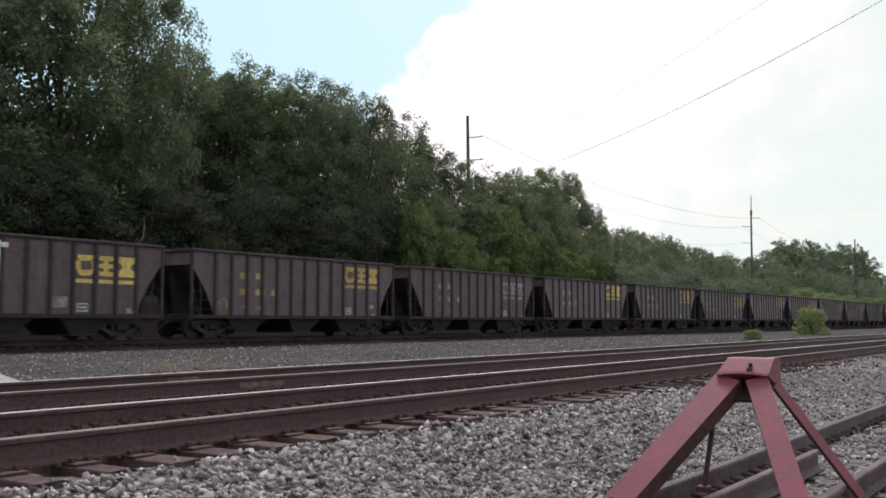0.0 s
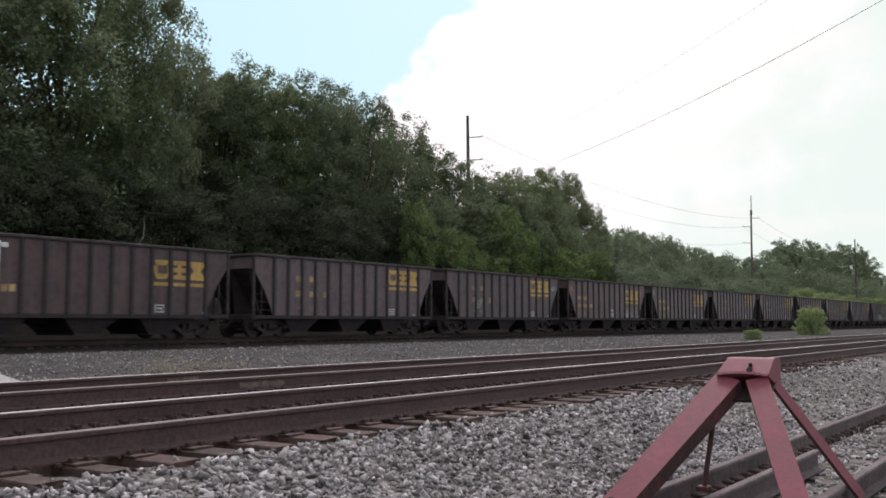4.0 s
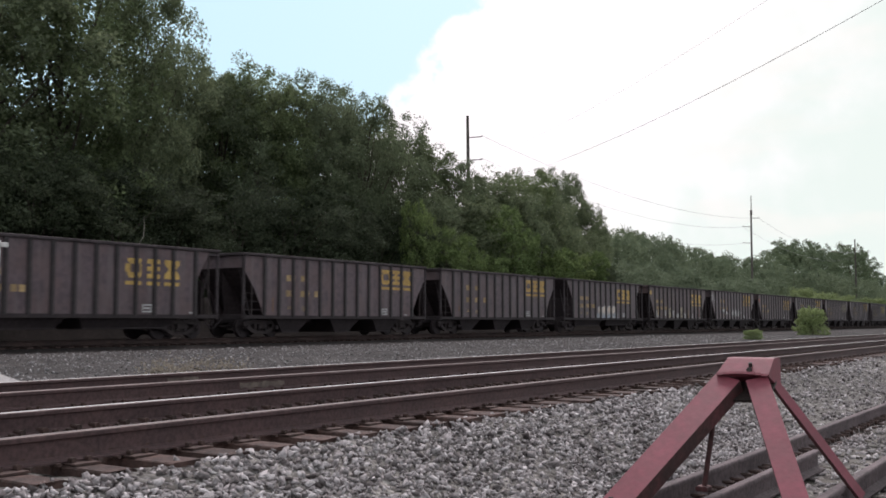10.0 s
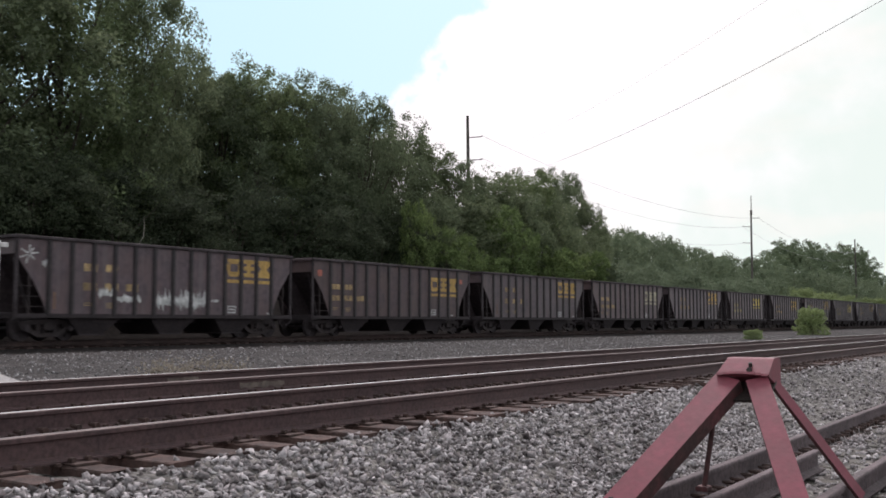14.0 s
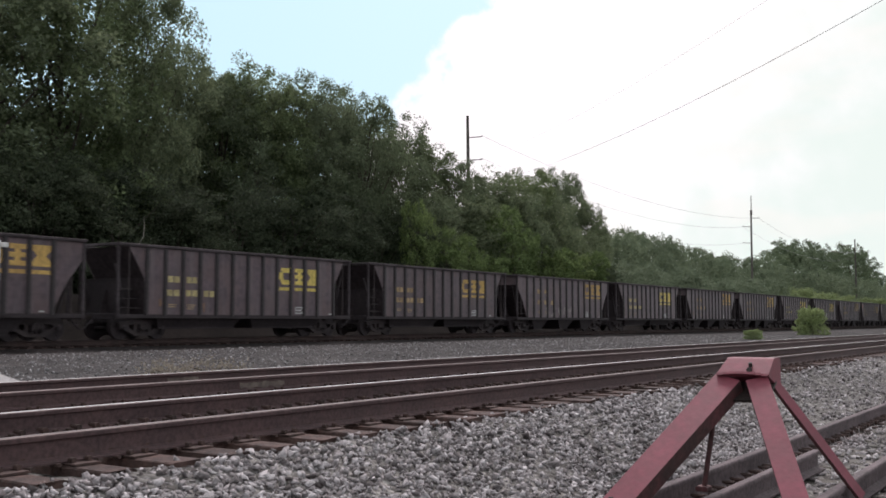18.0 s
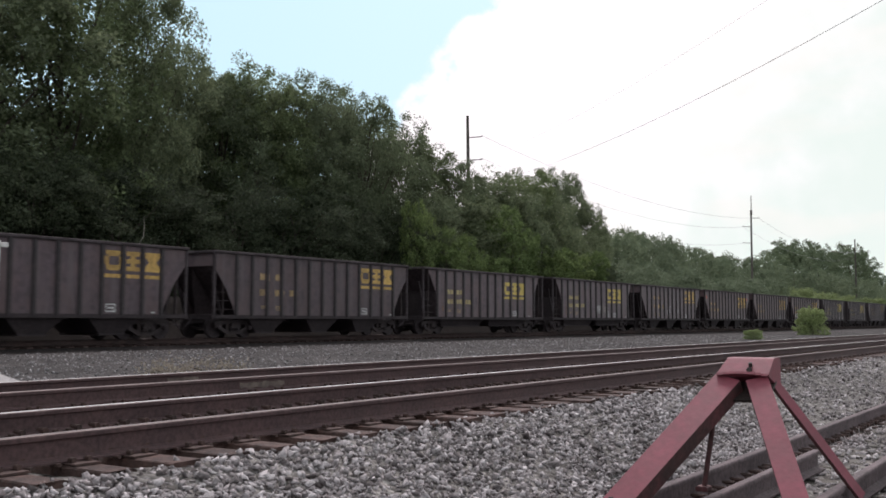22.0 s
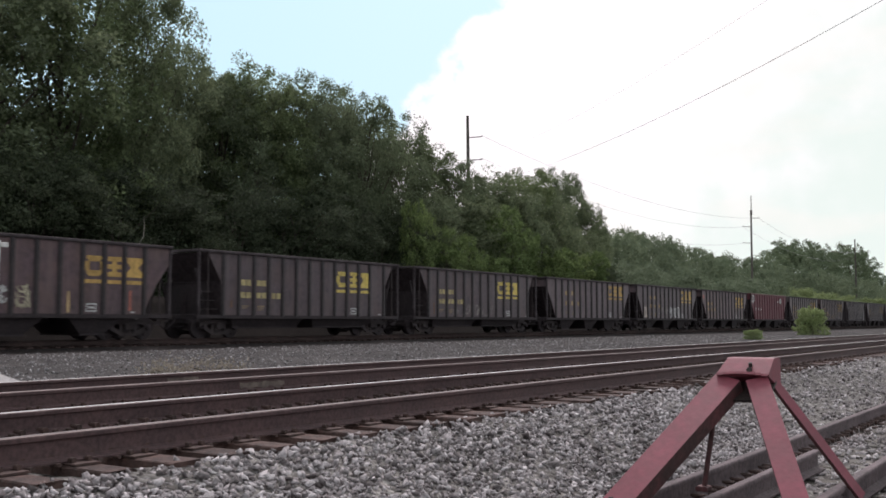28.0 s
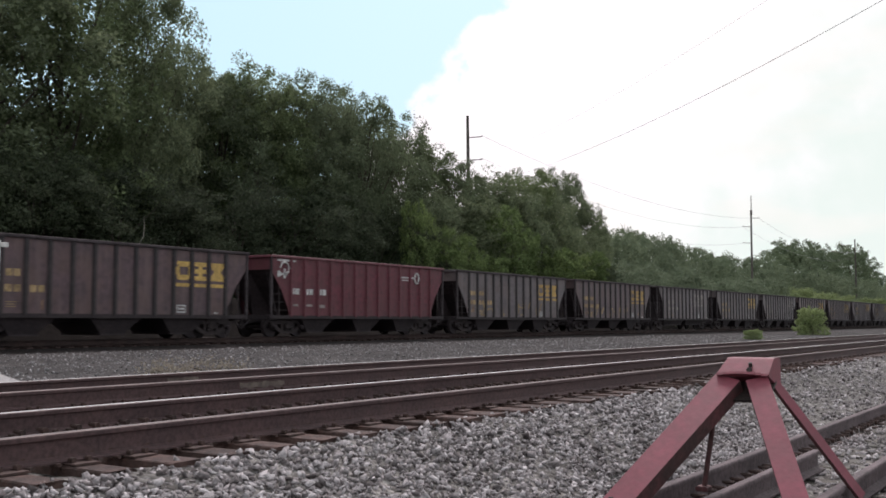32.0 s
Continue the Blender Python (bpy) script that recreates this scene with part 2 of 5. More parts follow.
PALE_BLUE = mat("grey_blue_spray", (0.30, 0.33, 0.40), (0.40, 0.38, 0.38), 0.6, grain=9, stain=2.5, bump=0.05)
CONCRETE = mat("pale_concrete", (0.34, 0.32, 0.32), (0.27, 0.25, 0.25), 0.9, grain=9, stain=0.8, bump=0.2)
MUD = mat("dried_mud", (0.17, 0.135, 0.118), (0.11, 0.082, 0.074), 0.95, grain=12, stain=2, bump=0.2)
BARK = mat("bark", (0.085, 0.07, 0.055), (0.05, 0.04, 0.033), 0.95, grain=7, stain=1.5, bump=0.8, bump_scale=14)
PALE_BARK = mat("pale_bark", (0.24, 0.22, 0.18), (0.17, 0.155, 0.13), 0.9, grain=7, stain=1.5, bump=0.5, bump_scale=14)
POLE_WOOD = mat("pole_wood", (0.13, 0.11, 0.10), (0.08, 0.07, 0.065), 0.9, grain=5, stain=0.6, bump=0.3)
WIRE = mat("wire_metal", (0.48, 0.48, 0.49), (0.42, 0.42, 0.43), 0.5, 0.4, bump=0)
PALE_WIRE = mat("pale_wire_metal", (0.75, 0.75, 0.76), (0.66, 0.66, 0.67), 0.5, 0.2, bump=0)
LEAF = leaf_mat("leaves", (0.114, 0.143, 0.090), (0.187, 0.220, 0.126), 0.28)
LEAF_WARM = leaf_mat("yellowish_leaves", (0.118, 0.152, 0.080), (0.184, 0.226, 0.112), 0.3)
# shade under the tall crowns painted in as darker leaf colour
LEAF_SHADE = leaf_mat("shaded_leaves", (0.045, 0.058, 0.037), (0.073, 0.090, 0.055), 0.4)
LEAF_LIGHT = leaf_mat("light_leaves", (0.130, 0.185, 0.074), (0.195, 0.251, 0.101), 0.4)
LEAF_BUSH = leaf_mat("bush_leaves", (0.205, 0.26, 0.12), (0.28, 0.335, 0.155), 0.35)
DRY = leaf_mat("dry_grass", (0.24, 0.205, 0.165), (0.30, 0.26, 0.21), 0.3)
LEAF_TALL = leaf_mat("tall_leaves", (0.115, 0.150, 0.095), (0.165, 0.205, 0.125), 0.3)
# distance haze mixed into the next two leaf colours as a paler base
LEAF_FAR_HAZE = leaf_mat("far_haze_leaves", (0.135, 0.170, 0.114), (0.185, 0.225, 0.140), 0.15)
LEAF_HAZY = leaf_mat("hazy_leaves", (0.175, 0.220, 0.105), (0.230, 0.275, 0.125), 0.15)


# ---- mesh tools ----
class Shape:
    """Vertices and faces gathered into one mesh."""

    def __init__(self):
        self.v, self.f, self.slots = [], [], []

    def add(self, verts, faces, slot=0):
        o = len(self.v)
        self.v += [tuple(p) for p in verts]
        self.f += [tuple(i + o for i in q) for q in faces]
        self.slots += [slot] * len(faces)
        return self

    def prism(self, profile, axis, a, b, slot=0):
        """A closed 2D profile drawn along an axis from a to b (x: profile is y,z; y: x,z; z: x,y)."""
        n = len(profile)
        put = {"x": lambda p, t: (t, p[0], p[1]), "y": lambda p, t: (p[0], t, p[1]), "z": lambda p, t: (p[0], p[1], t)}[axis]
        vs = [put(p, a) for p in profile] + [put(p, b) for p in profile]
        fs = [(i, (i + 1) % n, n + (i + 1) % n, n + i) for i in range(n)] + [tuple(range(n))[::-1], tuple(range(n, 2 * n))]
        return self.add(vs, fs, slot)

    def box(self, c, s, ch=0.0, slot=0):
        """A box at centre c of size s with chamfered long edges."""
        k = max(range(3), key=lambda i: s[i])
        i, j = [q for q in range(3) if q != k]
        h, w = s[i] / 2, s[j] / 2
        e = min(ch, h * 0.9, w * 0.9)
        ring = [(-h + e, -w), (h - e, -w), (h, -w + e), (h, w - e), (h - e, w), (-h + e, w), (-h, w - e), (-h, -w + e)] if e > 0 else [(-h, -w), (h, -w), (h, w), (-h, w)]
        n = len(ring)
        vs = []
        for t in (-s[k] / 2, s[k] / 2):
            for p in ring:
                q = [0, 0, 0]
                q[i], q[j], q[k] = c[i] + p[0], c[j] + p[1], c[k] + t
                vs.append(q)
        fs = [(a, (a + 1) % n, n + (a + 1) % n, n + a) for a in range(n)] + [tuple(range(n))[::-1], tuple(range(n, 2 * n))]
        return self.add(vs, fs, slot)

    def beam(self, a, b, w, h, slot=0, up=(0, 0, 1)):
        """A rectangular bar from a to b, w wide and h high."""
        a, b = Vector(a), Vector(b)
        d = (b - a).normalized()
        side = d.cross(Vector(up)).normalized()
        top = side.cross(d)
        r = [(side * sx * w / 2 + top * sz * h / 2) for sx, sz in ((-1, -1), (1, -1), (1, 1), (-1, 1))]
        vs = [a + q for q in r] + [b + q for q in r]
        return self.add(vs, [(0, 1, 5, 4), (1, 2, 6, 5), (2, 3, 7, 6), (3, 0, 4, 7), (3, 2, 1, 0), (4, 5, 6, 7)], slot)

    def tube(self, pts, radii, n=8, slot=0):
        """A round tube through points."""
        pts = [Vector(p) for p in pts]
        if isinstance(radii, (int, float)):
            radii = [radii] * len(pts)
        vs, fs = [], []
        for i, p in enumerate(pts):
            d = (pts[min(i + 1, len(pts) - 1)] - pts[max(i - 1, 0)]).normalized()
            s = d.cross(Vector((0.31, 0.17, 0.93) if abs(d.z) < 0.9 else (1, 0.1, 0))).normalized()
            t = d.cross(s)
            vs += [p + (s * math.cos(2 * math.pi * k / n) + t * math.sin(2 * math.pi * k / n)) * radii[i] for k in range(n)]
        for i in range(len(pts) - 1):
            fs += [(i * n + k, i * n + (k + 1) % n, (i + 1) * n + (k + 1) % n, (i + 1) * n + k) for k in range(n)]
        fs += [tuple(range(n))[::-1], tuple(range((len(pts) - 1) * n, len(pts) * n))]
        return self.add(vs, fs, slot)

    def mesh(self, name, *materials):
        me = bpy.data.meshes.new(name)
        me.from_pydata(self.v, [], self.f)
        for m in materials:
            me.materials.append(m)
        if len(materials) > 1:
            me.polygons.foreach_set("material_index", self.slots)
        bm = bmesh.new()
        bm.from_mesh(me)
        bmesh.ops.recalc_face_normals(bm, faces=bm.faces)
        bm.to_mesh(me)
        bm.free()
        return me


def part(name, shape, material, parent, label="", at=None):
    """One mesh object under a thing or a part."""
    me = shape if isinstance(shape, bpy.types.Mesh) else shape.mesh(name, *(material if isinstance(material, tuple) else (material,)))
    ob = new(name, me)
    ob.parent = parent
    if at:
        ob.location = at
    if label:
        ob["label"] = label
    return ob


def thing(name, label, category, group="", kind="", at=(0, 0, 0)):
    ob = new(name)
    ob.location = at
    return tagged(ob, label, category, group, kind)


def raw_mesh(name, verts, faces, material):
    """A mesh from arrays: verts (n,3), faces (m,k)."""
    me = bpy.data.meshes.new(name)
    k = faces.shape[1]
    me.vertices.add(len(verts))
    me.vertices.foreach_set("co", verts.astype(np.float32).ravel())
    me.loops.add(faces.size)
    me.loops.foreach_set("vertex_index", faces.astype(np.int32).ravel())
    me.polygons.add(len(faces))
    me.polygons.foreach_set("loop_start", np.arange(0, faces.size, k, dtype=np.int32))
    me.update(calc_edges=True)
    me.materials.append(material)
    return me


# ---- ground ----
# the rise at y 36 to 40 is an added bank darkening the car gaps
PROFILE = [(-3500, -1.0), (-10, -0.85), (0.4, -0.715), (3.1, -0.715), (3.5, -0.68), (4.2, -0.46), (4.78, -0.27), (4.95, -0.235), (5.4, -0.26), (6.2, -0.26), (11.1, -0.25), (11.7, -0.33), (12.6, -0.40), (20, -0.34),
           (28.6, -0.34), (29.2, -0.36), (29.8, -0.33), (30.8, -0.26), (34.2, -0.26), (36, -0.4), (37.0, 1.5), (37.6, 1.9), (38.4, 1.8), (40.0, 0.0), (60, 0.3), (3500, 0.3)]


def ground_z(y):
    return np.interp(y, [p[0] for p in PROFILE], [p[1] for p in PROFILE])


def build_ground():
    xs = np.concatenate(([-3500, -300, -40], np.arange(-10, 40, 0.5), [45, 60, 90, 140, 250, 600, 3500]))
    ys = sorted(set([p[0] for p in PROFILE] + [float(v) for v in np.arange(1.5, 12.5, 0.25)] + [15, 17, 23, 26]))
    g = Shape()
    for x in xs:
        for y in ys:
            near = 1.0 if -10 < x < 40 and 0 < y < 12.5 else 0.0
            z = float(ground_z(y)) + near * 0.035 * noise.noise(Vector((x * 1.3, y * 1.3, 0)))
            g.v.append((float(x), y, z))
    m = len(ys)
    for i in range(len(xs) - 1):
        for j in range(m - 1):
            g.f.append((i * m + j, (i + 1) * m + j, (i + 1) * m + j + 1, i * m + j + 1))
            yc = (ys[j] + ys[j + 1]) / 2
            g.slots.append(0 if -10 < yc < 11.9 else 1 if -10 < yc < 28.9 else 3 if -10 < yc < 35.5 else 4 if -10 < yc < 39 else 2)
    ob = new("ground", g.mesh("ground", BALLAST, GRAVEL, FOREST, COAL_BED, BANK_SHADE))
    tagged(ob, "grey ballast and gravel ground running into woodland floor", "ground", kind="structure")
    for p in ob.data.polygons:
        p.use_smooth = True
    return ob


def stones(name, n, xr, yr, size, label, power=1.0, material=None):
    """Loose crushed stones on the ground: one mesh of many small angular lumps."""
    rng = np.random.default_rng(len(name) * 7 + n)
    base = np.array([(-1, -1, -1), (1, -1, -1), (1, 1, -1), (-1, 1, -1), (-1, -1, 1), (1, -1, 1), (1, 1, 1), (-1, 1, 1)]) * 0.62
    tri = np.array([(0, 2, 1), (0, 3, 2), (4, 5, 6), (4, 6, 7), (0, 1, 5), (0, 5, 4), (1, 2, 6), (1, 6, 5), (2, 3, 7), (2, 7, 6), (3, 0, 4), (3, 4, 7)])
    x = xr[0] + (xr[1] - xr[0]) * rng.random(n) ** power
    y = yr[0] + (yr[1] - yr[0]) * rng.random(n)
    s = size * (0.42 + 1.35 * rng.random(n) ** 1.7)
    q = rng.normal(size=(n, 4)) * np.array([1.0, 0.5, 0.5, 1.0])
    q /= np.linalg.norm(q, axis=1)[:, None]
    w, a, b, c = q.T
    rot = np.stack([1 - 2 * (b * b + c * c), 2 * (a * b - c * w), 2 * (a * c + b * w), 2 * (a * b + c * w), 1 - 2 * (a * a + c * c), 2 * (b * c - a * w), 2 * (a * c - b * w), 2 * (b * c + a * w), 1 - 2 * (a * a + b * b)], 1).reshape(n, 3, 3)
    v = base[None] * rng.uniform(0.5, 1.25, (n, 8, 1)) * rng.uniform(0.75, 1.15, (n, 8, 3)) * rng.uniform([0.85, 0.55, 0.26], [1.45, 1.05, 0.62], (n, 3))[:, None]
    v = np.einsum("nij,nkj->nki", rot, v) * s[:, None, None] / 2
    v += np.stack([x, y, ground_z(y) + s * rng.uniform(-0.02, 0.34, n)], 1)[:, None]
    f = tri[None] + (np.arange(n) * 8)[:, None, None]
    ob = new(name, raw_mesh(name, v.reshape(-1, 3), f.reshape(-1, 3), material or STONE))
    tagged(ob, label, "stones", kind="stuff")


def single_stones(parent):
    """The ballast stones in the near corner, each a piece of its own."""
    rnd = random.Random(77)
    kinds = []
    for k in range(14):
        bm = bmesh.new()
        bmesh.ops.create_icosphere(bm, subdivisions=1, radius=0.5)
        sx, sy, sz = rnd.uniform(0.85, 1.35), rnd.uniform(0.6, 1.0), rnd.uniform(0.34, 0.66)
        for v in bm.verts:
            q = rnd.uniform(0.78, 1.12)
            v.co = (v.co.x * sx * q, v.co.y * sy * q, v.co.z * sz * q)
        me = bpy.data.meshes.new("stone")
        bm.to_mesh(me)
        bm.free()
        me.materials.append(SINGLE_STONE)
        kinds.append(me)
    for k in range(300):
        x, u = rnd.uniform(2.5, 5.6), rnd.random()
        y = 4.65 - u * (0.35 + 0.42 * (x - 2.5))
        size = rnd.uniform(0.05, 0.088)
        o = part("stone", kinds[k % 14], None, parent, at=(x, y, float(ground_z(y)) + size * rnd.uniform(0.22, 0.42)))
        o.rotation_euler, o.scale = (rnd.uniform(-0.4, 0.4), rnd.uniform(-0.4, 0.4), rnd.uniform(0, 6.28)), (size, size, size)


# ---- tracks ----
def rail_profile(y0, top):
    """Flat-bottomed rail: head, web and foot, 0.18 m high."""
    half = [(0.014, 0.0), (0.027, 0.0), (0.034, -0.006), (0.037, -0.016), (0.036, -0.036), (0.010, -0.046), (0.009, -0.145), (0.030, -0.158), (0.075, -0.168), (0.075, -0.180)]
    pts = [(-a, b) for a, b in half[::-1]] + half
    return [(y0 + a, top + b) for a, b in pts]


def rail(y0, top, x0, x1, parent, head, name="rail", label="", web=None):
    s = Shape()
    prof = rail_profile(y0, top)
    s.prism(prof, "x", x0, x1, 0)
    n = len(prof)
    for i in range(n):
        a, b = prof[i], prof[(i + 1) % n]
        if a[1] > top - 0.012 and b[1] > top - 0.012:
            s.slots[i] = 1
            if abs(a[1] - b[1]) < 1e-6:
                s.slots[i] = 2
    return part(name, s, (web or RUST, DULL if head is POLISH_GLINT else head, head), parent, label)


def tie_mesh(seed, length=2.59, mat_=None):
    rnd = random.Random(seed)
    s = Shape()
    s.box((0, 0, -0.09), (0.225, length, 0.18), 0.012)
    s.v = [(x + rnd.uniform(-0.012, 0.012), y + rnd.uniform(-0.03, 0.03), z + rnd.uniform(-0.008, 0.004)) for x, y, z in s.v]
    return s.mesh("tie", mat_ or TIE)


def plate_mesh():
    """Tie plate with its spikes, and rail anchors on the gauge side beside it."""
    s = Shape()
    s.box((0, 0, 0.006), (0.19, 0.36, 0.014), 0.004)
    for sx, sy in ((-0.06, -0.095), (0.06, -0.095), (-0.06, 0.095), (0.06, 0.095)):
        s.box((sx, sy, 0.03), (0.03, 0.04, 0.03), 0.006)
    for sx in (-0.15, 0.15):
        s.box((sx, -0.05, 0.036), (0.045, 0.12, 0.055), 0.012)
        s.box((sx, 0.08, 0.008), (0.03, 0.05, 0.02), 0.006)
    return s.mesh("tie_plate", PLATE)


def track(name, label, yc, top, x0, x1, tx0, tx1, heads, spacing=0.5, ties_to=60, plates_to=0.0, tie_mat=None, gauge=1.505, web=None):
    t = tagged(new(name), label, "railway track", kind="structure")
    for y0, h in zip((yc - gauge / 2, yc + gauge / 2), heads):
        rail(y0, top, x0, x1, t, h, web=web)
    variants = [tie_mesh(k + 5, mat_=tie_mat) for k in range(6)]
    plate = plate_mesh()
    rnd = random.Random(name)
    rest = Shape()
    x = tx0
    while x < tx1:
        z = top - 0.196
        if x < ties_to:
            o = part("tie", variants[rnd.randrange(6)], None, t)
            o.location, o.rotation_euler = (x + rnd.uniform(-0.03, 0.03), yc + rnd.uniform(-0.05, 0.05), z), (0, 0, rnd.uniform(-0.02, 0.02))
            if x < plates_to:
                for y0 in (yc - gauge / 2, yc + gauge / 2):
                    p = part("tie_plate", plate, None, t, at=(o.location.x, y0, z))
                    p.rotation_euler.z = math.pi if y0 < yc else 0.0
        else:
            rest.box((x, yc, z - 0.09), (0.22, 2.59, 0.18))
        x += spacing + rnd.uniform(-0.03, 0.03)
    if rest.v:
        part("far_ties", rest, tie_mat or TIE, t)["kind"] = "stuff"
    return t


# ---- sky and distance ----
def build_cloud():
    """A bank of bright cloud far off, with a ragged edge, drifting."""
    m = bpy.data.materials.new("cloud")
    m.use_nodes = True
    n, l = m.node_tree.nodes, m.node_tree.links
    n.clear()
    out, mixs, tr, em = n.new("ShaderNodeOutputMaterial"), n.new("ShaderNodeMixShader"), n.new("ShaderNodeBsdfTransparent"), n.new("ShaderNodeEmission")
    tc = n.new("ShaderNodeTexCoord")
    sep = n.new("ShaderNodeSeparateXYZ")
    l.new(tc.outputs["Object"], sep.inputs[0])
    t = n.new("ShaderNodeTexNoise")
    t.inputs["Scale"].default_value, t.inputs["Detail"].default_value = 0.006, 7
    l.new(tc.outputs["Object"], t.inputs["Vector"])

    def math_node(op, a, b, c=None):
        k = n.new("ShaderNodeMath")
        k.operation = op
        for i, v in enumerate((a, b, c)):
            if v is None:
                continue
            if isinstance(v, (int, float)):
                k.inputs[i].default_value = v
            else:
                l.new(v, k.inputs[i])
        return k.outputs[0]

    # the edge climbs to the side: distance from a slanted line, roughened
    edge = math_node("ADD", math_node("MULTIPLY", sep.outputs[0], 0.80), math_node("MULTIPLY", sep.outputs[1], -0.60))
    rough = math_node("MULTIPLY_ADD", t.outputs["Fac"], 420.0, -210.0)
    d = math_node("ADD", edge, rough)
    r = n.new("ShaderNodeMapRange")
    r.interpolation_type = "SMOOTHSTEP"
    r.inputs[1].default_value, r.inputs[2].default_value = -25, 60
    l.new(d, r.inputs[0])
    far = n.new("ShaderNodeMapRange")
    far.interpolation_type = "SMOOTHSTEP"
    far.inputs[1].default_value, far.inputs[2].default_value, far.inputs[3].default_value, far.inputs[4].default_value = 500, 1380, 1.0, 0.0
    l.new(math_node("ADD", edge, math_node("MULTIPLY_ADD", t.outputs["Fac"], 900.0, -450.0)), far.inputs[0])
    l.new(r.outputs[0], mixs.inputs[0])
    tone = n.new("ShaderNodeMix")
    tone.data_type = "RGBA"
    tone.inputs[6].default_value, tone.inputs[7].default_value = (0.81, 0.97, 0.86, 1), (1.10, 1.12, 1.08, 1)   # thin veil, thick cloud
    l.new(far.outputs[0], tone.inputs[0])
    warm, streaks, stretch, band = n.new("ShaderNodeMix"), n.new("ShaderNodeTexNoise"), n.new("ShaderNodeMapping"), n.new("ShaderNodeMapRange")
    warm.data_type = "RGBA"
    warm.inputs[7].default_value = (0.98, 1.0, 0.89, 1)   # cream streaks low in the veil
    stretch.inputs["Scale"].default_value = (0.35, 1.3, 1.0)
    streaks.inputs["Scale"].default_value, streaks.inputs["Detail"].default_value = 0.004, 5
    band.interpolation_type = "SMOOTHSTEP"
    band.inputs[1].default_value, band.inputs[2].default_value, band.inputs[4].default_value = 0.50, 0.64, 0.35
    l.new(tc.outputs["Object"], stretch.inputs[0])
    l.new(stretch.outputs[0], streaks.inputs["Vector"])
    l.new(streaks.outputs["Fac"], band.inputs[0])
    l.new(band.outputs[0], warm.inputs[0])
    l.new(tone.outputs[2], warm.inputs[6])
    l.new(warm.outputs[2], em.inputs[0])
    l.new(tr.outputs[0], mixs.inputs[1])
    l.new(em.outputs[0], mixs.inputs[2])
    l.new(mixs.outputs[0], out.inputs[0])
    m.cycles.emission_sampling = "NONE"
    s = Shape()
    k, w, h = 24, 2600.0, 1500.0
    for i in range(k + 1):
        for j in range(k + 1):
            u, v = i / k * 2 - 1, j / k * 2 - 1
            s.v.append((u * w, v * h, -((u * w) ** 2 + (v * h) ** 2) / 8000 * -1))
    for i in range(k):
        for j in range(k):
            s.f.append((i * (k + 1) + j, (i + 1) * (k + 1) + j, (i + 1) * (k + 1) + j + 1, i * (k + 1) + j + 1))
            s.slots.append(0)
    ob = new("backdrop", s.mesh("backdrop", m))
    tagged(ob, "bright white cloud bank over pale blue sky", "cloud", kind="structure")
    return ob


# ---- trees ----
def leaf_cloud(rng, centres, radii, per, size, flat=0.8, loose=0.0):
    """Leaf quads over the shells of many clumps."""
    c = np.repeat(centres, per, 0)
    rad = np.repeat(radii, per)
    n = len(c)
    d = rng.normal(size=(n, 3))
    d /= np.linalg.norm(d, axis=1)[:, None]
    pos = c + d * (rad * rng.uniform(0.3, 1.0, n) ** 0.6 * (1 + 0.45 * rng.random(n) ** 6))[:, None] * np.array([1, 1, flat])
    if loose:
        pos += rng.normal(size=(n, 3)) * (rad * loose)[:, None]
    nrm = d * (0.8 - loose) + rng.normal(size=(n, 3)) * (0.65 + 0.5 * loose) + np.array([0, 0, 0.35])
    nrm /= np.linalg.norm(nrm, axis=1)[:, None]
    a = np.cross(nrm, rng.normal(size=(n, 3)))
    a /= np.linalg.norm(a, axis=1)[:, None]
    b = np.cross(nrm, a)
    s = (size * rng.uniform(0.6, 1.35, n))[:, None]
    v = np.stack([pos - a * s * 0.9 - b * s * 0.55, pos + a * s * 0.9 - b * s * 0.55 + nrm * s * 0.2, pos + b * s], 1).reshape(-1, 3)
    f = np.arange(n * 3).reshape(n, 3)
    return v, f


def make_tree(seed, height, width, clumps, per, leaf, material, label, low=0.12, trunk=True, name="tree", category="tree"):
    """A loose crown of round clumps on a short trunk, or a stemmed shrub."""
    rng = np.random.default_rng(seed)
    root = thing(name, label, category)
    u = rng.normal(size=(clumps, 3))
    u /= np.linalg.norm(u, axis=1)[:, None]
    r = rng.uniform(0.25, 1.0, clumps) ** 0.5
    z = low + (1 - low) * (0.5 + 0.5 * u[:, 2] * r)
    spread = 0.42 + 0.58 * np.sin(np.pi * np.clip(z * 0.98 + 0.02, 0, 1)) ** 0.8 if trunk else np.ones(clumps)
    cen = np.stack([u[:, 0] * r * width / 2 * spread, u[:, 1] * r * width / 2 * spread, z * height * 0.94], 1)
    rad = rng.uniform(0.55, 1.0, clumps) * width * (0.13 if clumps > 60 else 0.17)
    cen[:, 2] = np.minimum(cen[:, 2], height - rad * 0.75)
    cen[:, 2] = np.maximum(cen[:, 2], rad * 0.55)
    t = Shape()
    if trunk:
        t.tube([(0, 0, -0.3), (0.05, 0.1, height * 0.4), (0.2, 0.0, height * 0.75)], [height * 0.017, height * 0.012, height * 0.004], 7)
        part("trunk", t, BARK, root, "grey-brown bark trunk")
    else:
        for k in range(6):
            t.tube([(rng.normal() * 0.1, rng.normal() * 0.1, -0.1), tuple(cen[rng.integers(clumps)])], [0.03, 0.01], 5)
        part("stem", t, BARK, root)
    v, f = leaf_cloud(rng, cen, rad, per, leaf, loose=0.25)
    part("crown", raw_mesh("crown", v, f, material), None, root)
    return root


